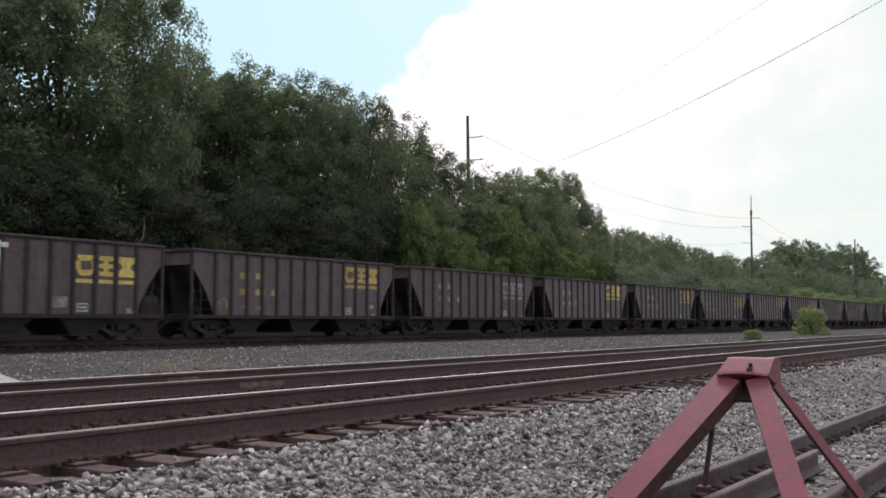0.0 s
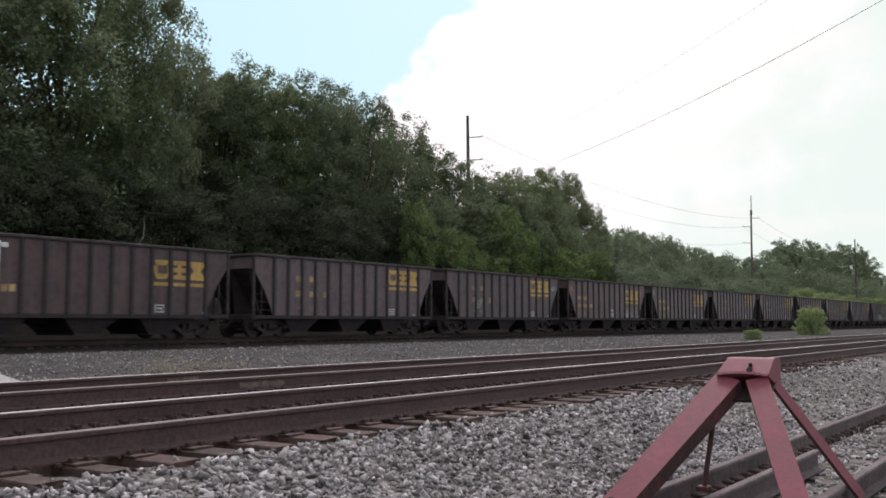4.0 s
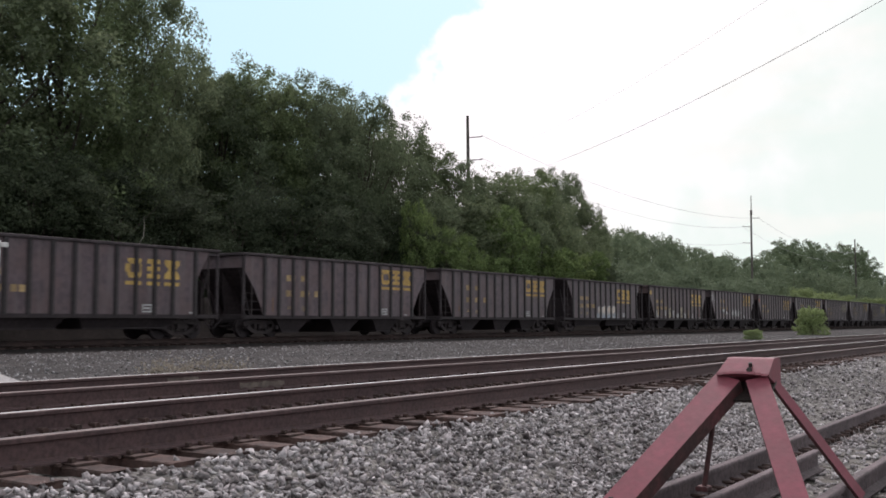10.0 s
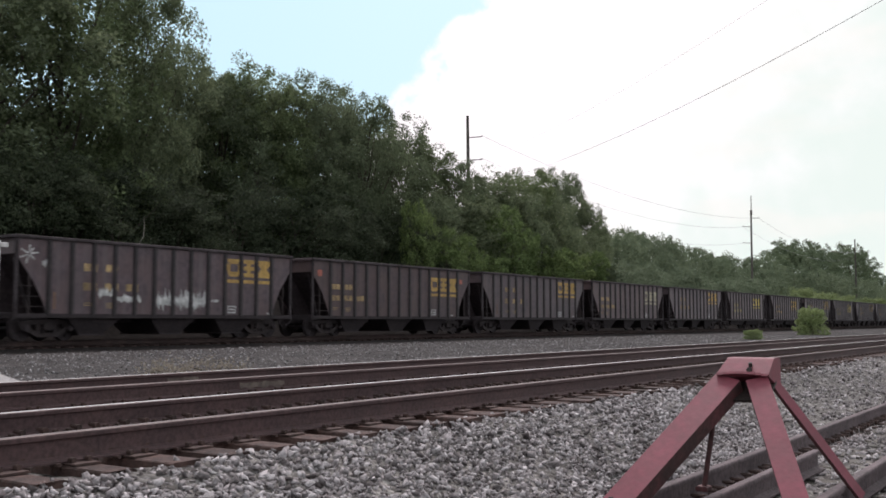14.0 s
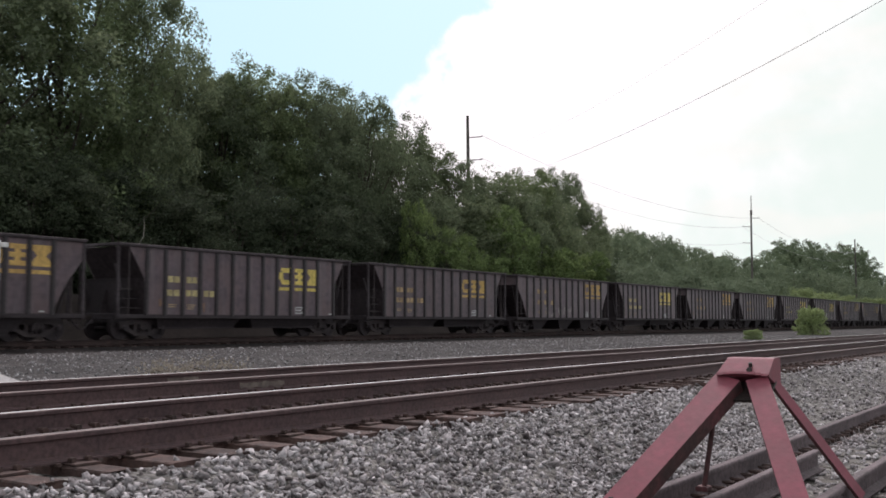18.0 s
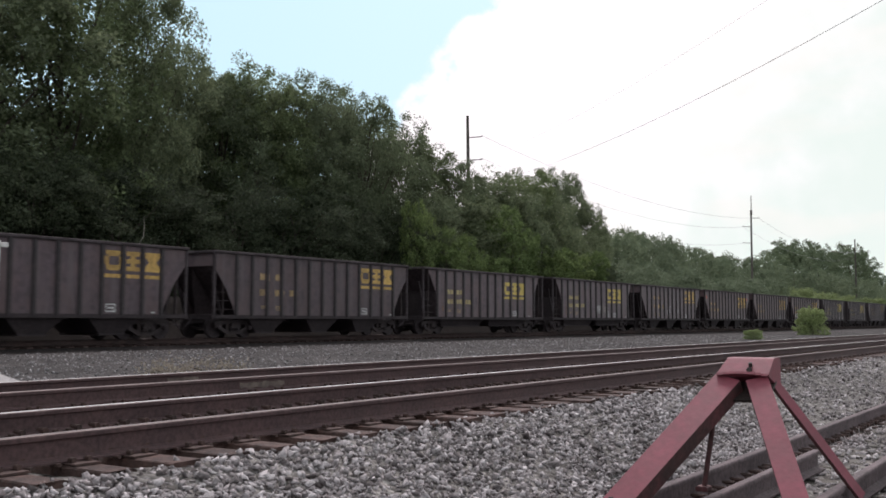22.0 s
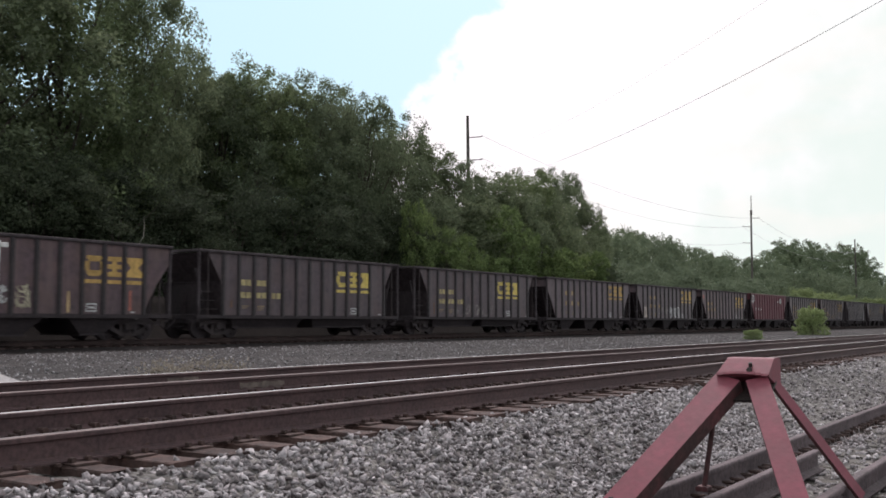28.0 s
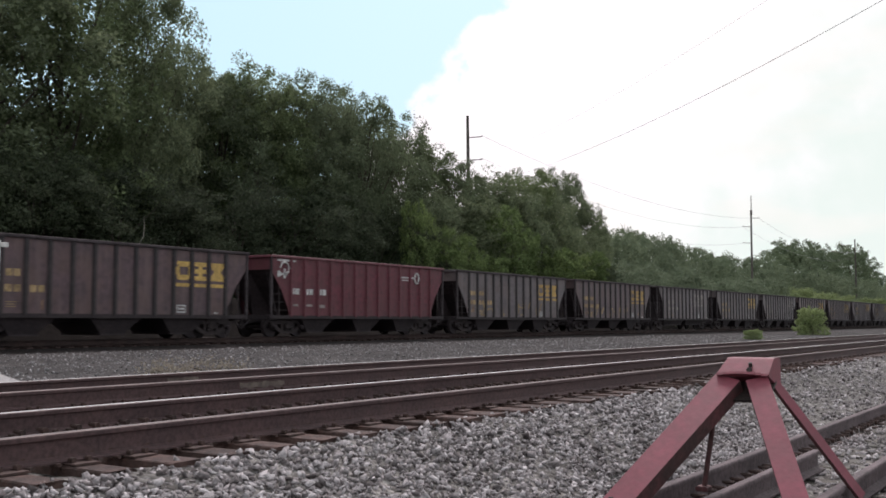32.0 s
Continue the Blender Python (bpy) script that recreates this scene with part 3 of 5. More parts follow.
def spray_leaves(rng, centres, outward, reach, per, leaf, flat):
    """Small leaves scattered round the twigs of many sprays: flattened tufts that lean outward."""
    n = len(centres) * per
    c, o = np.repeat(centres, per, 0), np.repeat(outward, per, 0)
    q = rng.normal(size=(n, 3))
    q *= (rng.random(n) ** 0.42 / np.linalg.norm(q, axis=1) * np.repeat(reach, per))[:, None] * np.array([1, 1, flat])
    pos = c + q + o * (rng.random(n) * np.repeat(reach, per) * 0.35)[:, None]
    pos[:, 2] -= 0.22 * (q[:, 0] ** 2 + q[:, 1] ** 2)
    nrm = o * 0.45 + rng.normal(size=(n, 3)) * 0.75 + np.array([0, 0, 0.55])
    nrm /= np.linalg.norm(nrm, axis=1)[:, None]
    a = np.cross(nrm, rng.normal(size=(n, 3)))
    a /= np.linalg.norm(a, axis=1)[:, None]
    b = np.cross(nrm, a)
    s = (leaf * rng.uniform(0.6, 1.4, n))[:, None]
    return np.stack([pos - a * s * 0.9 - b * s * 0.55, pos + a * s * 0.9 - b * s * 0.55 + nrm * s * 0.2, pos + b * s * 1.1], 1).reshape(-1, 3)


def make_broadleaf(seed, height, width, boughs, sprays, per, leaf, material, label, low=0.2, gaps=0.0, core=60, limbs=True, name="tree", category="tree"):
    """A woodland tree: trunk, a limb to each bough, and each bough a mass of leafy sprays with ragged shoots on top."""
    rng = np.random.default_rng(seed)
    root = thing(name, label, category)
    k = np.arange(boughs)
    z = low + (0.94 - low) * ((k + rng.uniform(0.1, 0.9, boughs)) / boughs) ** 0.85
    ang = k * 2.39996 + rng.uniform(-0.5, 0.5, boughs)
    girth = 0.62 + 0.38 * np.sin(np.pi * np.clip((z - low) / (1 - low), 0, 1) ** 0.85)
    girth *= np.where(z > 0.8, 1 - 1.8 * (z - 0.8), 1.0)
    rr = width / 2 * girth * rng.uniform(0.35, 0.78, boughs)
    cen = np.stack([np.cos(ang) * rr, np.sin(ang) * rr, z * height], 1)
    big = width * rng.uniform(0.17, 0.27, boughs) * (0.70 + 0.35 * girth)
    cen[:, 2] = np.minimum(cen[:, 2], height - big * 0.85)
    t = Shape()
    spine = [(0.18 * math.sin(j * 1.1 + seed) * j / 3, 0.18 * math.cos(j * 0.9 + seed) * j / 3, height * 0.84 * j / 7 - 0.3) for j in range(8)]
    t.tube(spine, [height * 0.0155 * (1 - j / 9.0) for j in range(8)], 8)
    if limbs:
        for c in cen:
            base = Vector(spine[max(1, min(6, int(c[2] / height * 7) - 1))])
            tip = Vector(c)
            bend = base.lerp(tip, 0.55) + Vector((rng.normal() * 0.15, rng.normal() * 0.15, 0.25))
            t.tube([base, bend, tip], [height * 0.006, height * 0.0042, height * 0.0015], 5)
    part("trunk", t, BARK, root, "grey-brown bark trunk with limbs")
    # sprays lie over the outer and upper face of each bough
    m = boughs * sprays
    d = rng.normal(size=(m, 3))
    away = np.repeat(np.stack([np.cos(ang), np.sin(ang), np.full(boughs, 0.35)], 1), sprays, 0)
    d += away * 0.6
    d /= np.linalg.norm(d, axis=1)[:, None]
    r = np.repeat(big, sprays)
    pos = np.repeat(cen, sprays, 0) + d * (r * (0.60 + 0.42 * rng.random(m) ** 0.7))[:, None] * np.array([1, 1, 0.95])
    reach = r * rng.uniform(0.24, 0.42, m)
    keep = rng.random(m) >= gaps
    pos, d, reach = pos[keep], d[keep], reach[keep]
    v = [spray_leaves(rng, pos, d, reach, per, leaf, 0.72)]
    # upright shoots along the top
    top = pos[pos[:, 2] > 0.72 * height]
    if len(top):
        pick = top[rng.integers(len(top), size=max(6, len(top) // 5))] + np.array([0, 0, 0.12]) * (height / 16)
        v.append(spray_leaves(rng, pick, np.tile([0.0, 0.0, 1.0], (len(pick), 1)), np.full(len(pick), 0.26 * height / 16), max(12, per // 3), leaf, 1.3))
    # sparse larger leaves deep inside
    c = np.repeat(cen, core, 0)
    inner = spray_leaves(rng, c, np.zeros_like(c), np.repeat(big, core) * 0.95, 1, leaf * 1.45, 0.9)
    v = np.concatenate(v + [inner])
    part("crown", raw_mesh("crown", v, np.arange(len(v)).reshape(-1, 3), material), None, root)
    return root


# crowns of the wood: x, y, height, width
TALL_WOOD = [(27.2, 47.0, 19.2, 12.5), (32.7, 47.0, 20.8, 11.4), (38.4, 47.5, 21.9, 7.8), (46.2, 48.5, 17.4, 8.4), (48.4, 47.5, 17.5, 8.2), (52.8, 46.8, 17.8, 8.4), (58.2, 46.2, 17.7, 7.4), (51.5, 52.0, 19.2, 9.6), (60.6, 51.0, 18.6, 8.6),
             (64.2, 48.0, 17.0, 7.4), (67.8, 48.0, 16.2, 7.0), (70.7, 46.5, 14.7, 6.8), (77.6, 47.0, 14.4, 8.4), (81.9, 45.5, 15.1, 7.6), (89.3, 47.0, 15.7, 7.4), (95.1, 48.0, 16.6, 6.4), (95.0, 45.0, 13.5, 5.2), (43.4, 50.0, 18.6, 6.0)]
BACK_WOOD = [(25.0, 53.0, 13.0, 11.0), (32.0, 53.0, 13.4, 11.0), (39.0, 54.0, 13.6, 11.0), (46.0, 55.0, 13.6, 11.0)]
UNDERSTOREY = [(24.0, 43.0, 9.6, 9.0), (28.7, 42.8, 9.0, 8.0), (33.3, 42.8, 8.8, 7.6), (37.9, 43.4, 8.2, 7.6), (42.0, 43.2, 9.0, 7.6), (46.8, 43.0, 9.2, 7.6), (51.0, 43.0, 9.4, 7.6), (56.4, 43.2, 8.6, 7.6), (60.8, 43.6, 8.0, 7.0)]
FRONT_WOOD = [(63.8, 44.2, 10.8, 7.6), (70.1, 44.4, 11.2, 7.6), (76.6, 44.4, 12.2, 7.8), (82.2, 43.8, 11.8, 7.6), (88.4, 43.4, 9.9, 6.6), (92.4, 43.5, 8.6, 5.4)]
YOUNG = [(71.6, 41, 10.1, 5.4), (57.5, 40.6, 9.7, 2.8), (60.6, 40.2, 7.5, 3.4), (64.2, 40.4, 7.3, 3.2), (77.7, 40.2, 7.6, 4.4), (80.4, 39.8, 6.5, 4.4), (67.1, 40.0, 6.2, 3.4), (85.6, 40.2, 7.3, 4.2)]
FAR_WOOD = [(104.8, 47, 11.0, 9.0), (112.6, 50, 11.8, 9.5), (120.8, 52, 12.3, 9.0), (129.0, 53, 12.6, 9.5), (136.6, 54, 13.1, 9.0), (143.0, 55, 12.6, 9.0), (150.3, 56, 13.2, 9.0), (159.0, 57, 12.4, 10), (168.2, 58, 13.1, 9.0),
            (178.0, 59, 13.0, 10), (188.8, 60, 13.3, 10.0), (200.0, 61, 13.0, 10.5), (212.0, 62, 14.2, 11.0), (224.0, 62, 13.6, 11.0)]
FAR_TALL = [(255.3, 70, 18.4, 11.0), (266.0, 70, 21.8, 13.0), (281.0, 71, 22.8, 14.0), (297.0, 72, 23.6, 13.5), (313.6, 72, 24.2, 14.0), (330.0, 73, 23.2, 12.0), (349.5, 70, 26.6, 14.5), (362.0, 72, 26.2, 13.0), (386.0, 72, 23.6, 12.0), (404.6, 70, 19.0, 13.0)]


def build_woods():
    rnd = random.Random(11)
    shade = "broadleaf tree in full dark green summer leaf"
    big = [make_broadleaf(s, 16.0, 9.0, 22, 17, 96, 0.074, LEAF_WARM if s == 3 else LEAF, shade, low=0.22, core=220) for s in (1, 2, 3, 4)]
    mid = [make_broadleaf(s, 11.0, 8.5, 18, 17, 100, 0.074, LEAF, shade, low=0.08, core=130) for s in (11, 12)]
    # understorey leaves coloured dark for the shade of the crowns above
    dark = [make_broadleaf(s, 11.0, 8.5, 18, 16, 92, 0.074, LEAF_SHADE, "understorey tree below the tall crowns, shade in its leaf colour", low=0.06, core=130) for s in (14, 15)]
    gappy = [make_broadleaf(s, 16.0, 9.0, 24, 16, 100, 0.078, LEAF_WARM if s == 7 else LEAF, "broadleaf tree with an open crown showing sky", low=0.2, gaps=0.06, core=150) for s in (6, 7)]
    low = [make_broadleaf(s, 9.0, 7.0, 16, 12, 80, 0.085, LEAF_LIGHT, "leafy young tree in lighter green behind the track", low=0.1) for s in (21, 22)]
    far = [make_broadleaf(s, 12.0, 10.0, 18, 14, 34, 0.135, LEAF_FAR_HAZE, "distant broadleaf tree with haze paled into its leaf colour", low=0.1, limbs=False) for s in (31, 32, 33)]
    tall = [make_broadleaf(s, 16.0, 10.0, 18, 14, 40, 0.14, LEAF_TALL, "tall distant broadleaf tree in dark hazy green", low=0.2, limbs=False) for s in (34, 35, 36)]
    hazy = [make_tree(s, 9.0, 8.0, 64, 110, 0.17, LEAF_HAZY, "leafy young tree beside the far track, haze paled into its leaf colour", low=0.04) for s in (24, 25)]
    sizes = {id(t): (h, w) for pool, h, w in ((big, 16.0, 9.0), (gappy, 16.0, 9.0), (mid, 11.0, 8.5), (dark, 11.0, 8.5), (low, 9.0, 7.0), (far, 12.0, 10.0), (tall, 16.0, 10.0), (hazy, 9.0, 8.0)) for t in pool}
    used, turn = set(), {id(p): 0 for p in (big, gappy, mid, dark, low, far, tall, hazy)}

    def plant(pool, x, y, h, w, group):
        src = pool[turn[id(pool)] % len(pool)]
        turn[id(pool)] += 1 if turn[id(pool)] < len(pool) else rnd.randrange(1, 3)
        m = pose(x, y, float(ground_z(y)) - 0.1, 0, 0, rnd.uniform(0, 360))
        h0, w0 = sizes[id(src)]
        t = copy_thing(src, m) if id(src) in used else src
        if id(src) not in used:
            used.add(id(src))
            t.matrix_basis = m
        t.scale = (w / w0, w / w0, h / h0)
        tagged(t, group=group)

    for x, y, h, w in TALL_WOOD:
        plant(gappy if x < 35 else big, x, y, h, w, "woodland beside the track")
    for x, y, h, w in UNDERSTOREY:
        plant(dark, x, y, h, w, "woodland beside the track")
    for x, y, h, w in BACK_WOOD + FRONT_WOOD:
        plant(mid, x, y, h, w, "woodland beside the track")
    for x, y, h, w in YOUNG:
        plant(low, x, y, h, w, "young growth beside the track")
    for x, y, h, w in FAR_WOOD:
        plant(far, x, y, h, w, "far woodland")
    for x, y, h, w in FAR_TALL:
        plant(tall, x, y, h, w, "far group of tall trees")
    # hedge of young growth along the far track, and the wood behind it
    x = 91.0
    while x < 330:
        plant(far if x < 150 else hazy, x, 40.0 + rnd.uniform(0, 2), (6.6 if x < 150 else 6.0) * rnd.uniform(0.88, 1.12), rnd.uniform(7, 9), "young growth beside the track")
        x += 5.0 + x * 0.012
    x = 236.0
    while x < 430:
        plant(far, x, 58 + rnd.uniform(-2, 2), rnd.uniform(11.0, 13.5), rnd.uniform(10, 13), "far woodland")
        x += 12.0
    # undergrowth below the wood, the shade there put into its leaf colour
    brush = make_tree(41, 3.0, 5.0, 26, 150, 0.115, LEAF_SHADE, "dense undergrowth below the trees, shade in its leaf colour", low=0.03, trunk=False, name="undergrowth", category="undergrowth")
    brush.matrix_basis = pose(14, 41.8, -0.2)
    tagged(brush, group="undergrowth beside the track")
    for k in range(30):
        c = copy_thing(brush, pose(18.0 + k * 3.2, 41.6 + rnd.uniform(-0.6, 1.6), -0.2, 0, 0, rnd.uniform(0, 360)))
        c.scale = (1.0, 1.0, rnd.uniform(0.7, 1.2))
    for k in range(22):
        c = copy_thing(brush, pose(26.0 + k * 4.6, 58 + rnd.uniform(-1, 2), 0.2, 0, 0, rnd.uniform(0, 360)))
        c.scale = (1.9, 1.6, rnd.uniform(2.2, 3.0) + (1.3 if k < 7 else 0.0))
    # a dead top standing out of the far wood
    rng = random.Random(5)
    dead = thing("dead_tree", "dead grey tree with bare twigs above green crowns", "tree", at=(121.0, 52.0, 0.2))
    s = Shape()
    s.tube([(0, 0, -0.3), (0.1, 0, 6.0), (0.0, 0.1, 12.0)], [0.16, 0.12, 0.06], 7)
    part("trunk", s, PALE_BARK, dead)
    for k in range(9):
        a, up, out = k * 0.7, rng.uniform(12.4, 13.5), rng.uniform(0.3, 1.3)
        b = Shape()
        b.tube([(0, 0.05, 11.0 + 0.1 * k), (out * 0.5 * math.cos(a), out * 0.5 * math.sin(a), up - 0.6), (out * math.cos(a), out * math.sin(a), up)], [0.05, 0.035, 0.015], 5)
        part("twig", b, PALE_BARK, dead)
    # a pale bare stem leaning at the edge of the wood
    s = Shape()
    s.tube([(x * 0.979, 37.2, 0.685 + (z - 0.685) * 0.979) for x, z in ((30.0, 0.7), (30.3, 2.4), (30.66, 3.9), (31.0, 4.35), (31.26, 4.75), (31.30, 5.2), (31.27, 5.7))], [0.05, 0.043, 0.038, 0.034, 0.030, 0.022, 0.010], 7)
    tagged(new("bare_stem", s.mesh("bare_stem", PALE_BARK)), "pale bare leaning stem at the edge of the wood", "tree stem")


def build_bushes():
    b = make_broadleaf(51, 2.6, 3.2, 20, 12, 46, 0.05, LEAF_BUSH, "bushy green shrub growing in gravel beside the track", low=0.04, gaps=0.16, core=60, name="shrub", category="shrub")
    b.matrix_basis = pose(82.5, 19.6, -0.8)
    b.scale = (0.82, 0.82, 1.02)
    dry = make_tree(52, 0.06, 1.5, 16, 34, 0.026, DRY, "patch of dry tan grass in the gravel", low=-0.3, trunk=False, name="dry_grass", category="grass")
    dry.matrix_basis = pose(13.5, 15.5, -0.36)
    for x, y in ((14.8, 15.7),):
        copy_thing(dry, pose(x, y, float(ground_z(y)) + 0.02, 0, 0, x * 77))
    c = copy_thing(b, pose(60.0, 17.6, -0.55, 0, 0, 70))
    c.scale = (0.36, 0.42, 0.30)
    tagged(c, "low patch of green weeds growing in gravel", "weeds")


# ---- poles and wires ----
def build_poles():
    def pole(x, y, h, arms, lean=0.0, spar=0.0):
        t = thing("utility_pole", "tall weathered wooden power pole with side arms", "power pole", "power poles", at=(x, y, 0.2))
        s = Shape()
        split = spar or h
        s.tube([(0, 0, -0.5), (lean * split * 0.5, 0, split * 0.5), (lean * split, 0, split)], [0.24, 0.20, 0.15], 10)
        part("pole", s, POLE_WOOD, t)
        if spar:
            e = Shape()
            e.tube([(lean * split + 0.16, 0, split - 1.1), (lean * h + 0.2, 0, h)], [0.10, 0.07], 8)
            e.box((lean * split + 0.08, 0, split - 0.5), (0.42, 0.34, 0.9), 0.04)
            part("top_extension", e, POLE_WOOD, t, "slim extension clamped to the pole top")
        for z, sx in arms:
            a = Shape()
            a.beam((lean * z, 0, z), (lean * z + sx * 0.63, -sx * 1.32, z + 0.06), 0.08, 0.10)
            arm = part("side_arm", a, POLE_WOOD, t)
            i = Shape()
            tip = (lean * z + sx * 0.63, -sx * 1.32)
            i.tube([(*tip, z + 0.22), (*tip, z + 0.12), (*tip, z + 0.0)], [0.03, 0.055, 0.03], 8)
            part("insulator", i, EDGE, arm)
        return t

    pole(87.6, 55, 22.1, ((19.8, 1), (17.4, 1), (14.6, -1)), -0.02)
    pole(187.2, 55, 24.3, ((20.0, 1), (18.4, -1), (15.3, -1)), 0.012, spar=21.6)
    pole(281.0, 55, 22.6, ((19.5, 1), (17.5, -1)), 0.0)
    wires = []

    def wire(a, b, sag, r, material=None):
        pts = []
        for k in range(25):
            u = k / 24
            p = Vector(a).lerp(Vector(b), u)
            pts.append((p.x, p.y, p.z - 4 * sag * u * (1 - u)))
        s = Shape()
        s.tube(pts, r, 5)
        o = new("power_line", s.mesh("power_line", material or WIRE))
        tagged(o, "thin power line hung between poles", "wire", "power lines")

    for (za, sa), (zb, sb) in (((20.2, 1), (20.5, 1)), ((17.8, 1), (18.9, -1)), ((15.0, -1), (15.8, -1))):
        wire((87.2 + 0.63 * sa, 55 - 1.32 * sa, za), (187.4 + 0.63 * sb, 55 - 1.32 * sb, zb - 0.3), 2.4, 0.022)
    for (za, sa), (zb, sb) in (((20.5, 1), (19.8, 1)), ((18.9, -1), (17.8, -1))):
        wire((187.4 + 0.63 * sa, 55 - 1.32 * sa, za - 0.3), (281 + 0.63 * sb, 55 - 1.32 * sb, zb - 0.2), 2.6, 0.020)
    wire((87.6, 54.5, 17.6), (34.0, 1.5, 15.8), 1.4, 0.006, PALE_WIRE)
    wire((87.6, 54.5, 14.9), (36.3, -0.1, 14.45), 1.5, 0.0145)


# ---- buffer stop at the end of the siding ----
def build_bumper():
    t = thing("buffer_stop", "red painted steel bumping post bolted to the siding rails", "buffer stop", at=(7.415, 2.181, -0.504))
    t.scale = (0.727, 0.727, 0.727)
    top = 1.27
    h = Shape()
    h.prism([(-0.205, top - 0.158), (-0.02, top - 0.012), (0.0, top), (0.20, top), (0.23, top - 0.03), (0.23, top - 0.26), (0.10, top - 0.28), (-0.185, top - 0.18)], "y", -0.205, 0.265)
    h.v = [(x, y + (0.055 if x < -0.15 and y > 0 else 0.0), z) for x, y, z in h.v]
    part("head", h, RED, t, "flat red steel striking head")
    c = Shape()
    for k in range(8):
        y0, y1 = -0.20 + 0.064 * k, -0.20 + 0.064 * (k + 1)
        b0 = 0.022 * math.sin(math.pi * (k + 0.5) / 8)
        c.prism([(-0.225 - b0, top - 0.172 + b0), (-0.205 - b0, top - 0.150 + b0), (-0.18, top - 0.150), (-0.18, top - 0.172)], "y", y0, y1)
    part("collar", c, RED, t)
    b = Shape()
    b.tube([(-0.13, 0.0, top - 0.13), (-0.16, 0.0, top - 0.11)], [0.03, 0.03], 8)
    b.tube([(-0.10, 0.0, top - 0.10), (-0.12, 0.0, top - 0.045)], [0.022, 0.018], 8)
    part("bolt", b, IRON, t)
    for sy in (-1, 1):
        # broad channel leg running back and down to the rail
        leg = Shape()
        a, e = (Vector((-0.197, -0.08, top - 0.18)), Vector((-1.47, -0.811, -0.02))) if sy < 0 else (Vector((-0.183, 0.20, top - 0.18)), Vector((-1.55, 0.84, -0.02)))
        wide = 0.108 if sy < 0 else 0.143
        d = (e - a).normalized()
        a, e = a + d * 0.015, e + d * 0.42
        up = Vector((-0.6, 0, 0.8))
        side = d.cross(up).normalized()
        nrm = side.cross(d)
        ring = [(-wide, 0.0), (wide, 0.0), (wide, -0.17), (wide - 0.022, -0.17), (wide - 0.022, -0.022), (0.022 - wide, -0.022), (0.022 - wide, -0.17), (-wide, -0.17)]
        ends = [[o + side * u + nrm * v for u, v in ring] for o in (a, e)]
        leg.add(ends[0] + ends[1], [(i, (i + 1) % 8, 8 + (i + 1) % 8, 8 + i) for i in range(8)] + [(0, 1, 4, 5), (1, 2, 3, 4), (0, 5, 6, 7), (8, 9, 12, 13), (9, 10, 11, 12), (8, 13, 14, 15)])
        # upper face red; shade on the other faces painted in with the grime
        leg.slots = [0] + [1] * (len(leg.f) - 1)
        part("rear_leg", leg, (RED, RED_SHADE_GRIME), t, "broad red channel-section leg")
        f = Shape()
        if sy < 0:
            d = (Vector((0.57, -0.90, -0.12)) - Vector((0.06, -0.155, top - 0.20))).normalized()
            side = d.cross(Vector((-0.35, -0.75, 0.55))).normalized()
            nrm = side.cross(d)
            ring = [(-0.07, 0.0), (0.07, 0.0), (0.07, -0.035), (0.055, -0.035), (0.055, -0.018), (-0.07, -0.018)]
            ends = [[o + side * u + nrm * v for u, v in ring] for o in (Vector((0.0, -0.10, top - 0.09)), Vector((0.57, -0.90, -0.12)))]
            f.add(ends[0] + ends[1], [(i, (i + 1) % 6, 6 + (i + 1) % 6, 6 + i) for i in range(6)] + [(0, 1, 4, 5), (1, 2, 3, 4), (6, 7, 10, 11), (7, 8, 9, 10)])
            # outer face red, shade and grime painted on the rest
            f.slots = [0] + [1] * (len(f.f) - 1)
        else:
            f.tube([(-0.33, 0.30, 0.75), (-0.38, 0.41, -0.02)], [0.026, 0.026], 8)
            f.box((-0.39, 0.41, -0.02), (0.14, 0.12, 0.05), 0.012)
        if sy < 0:
            part("front_leg", f, (RED, RED_SHADE_GRIME), t, "narrow red steel leg")
        else:
            part("tie_rod", f, RED_SHADE_GRIME, t, "grimy steel rod down to the sleeper")
        for xx in (-1.98,):
            k = Shape()
            k.box((xx, sy * 0.735, 0.02), (0.30, 0.17, 0.04), 0.012)
            k.box((xx, sy * (0.735 - 0.10), -0.08), (0.26, 0.05, 0.18), 0.01)
            k.tube([(xx - 0.08, sy * 0.735, 0.03), (xx - 0.08, sy * 0.735, 0.08)], 0.022, 6)
            k.tube([(xx + 0.08, sy * 0.735, 0.03), (xx + 0.08, sy * 0.735, 0.08)], 0.022, 6)
            part("rail_clamp", k, IRON, t, "dark iron rail clamp")
    # dark plate that paints the shadow below the striking head
    r = Shape()
    r.beam((-0.28, 0, top - 0.42), (0.05, 0, top - 0.24), 0.42, 0.03)
    part("gusset", r, IRON, t, "dark steel gusset standing for the shadow under the head")


# ---- hopper cars ----
PITCH, CAR_Y, SPEED = 15.3, 32.49, 18.0
SIDE, TOP, SILL, POST = 1.55, 3.70, 0.93, 6.88
RIBS = {"triple": [-5.61 + 0.935 * k for k in range(13)], "tub": [-5.54 + 0.912 * k for k in range(12)] + [5.66]}


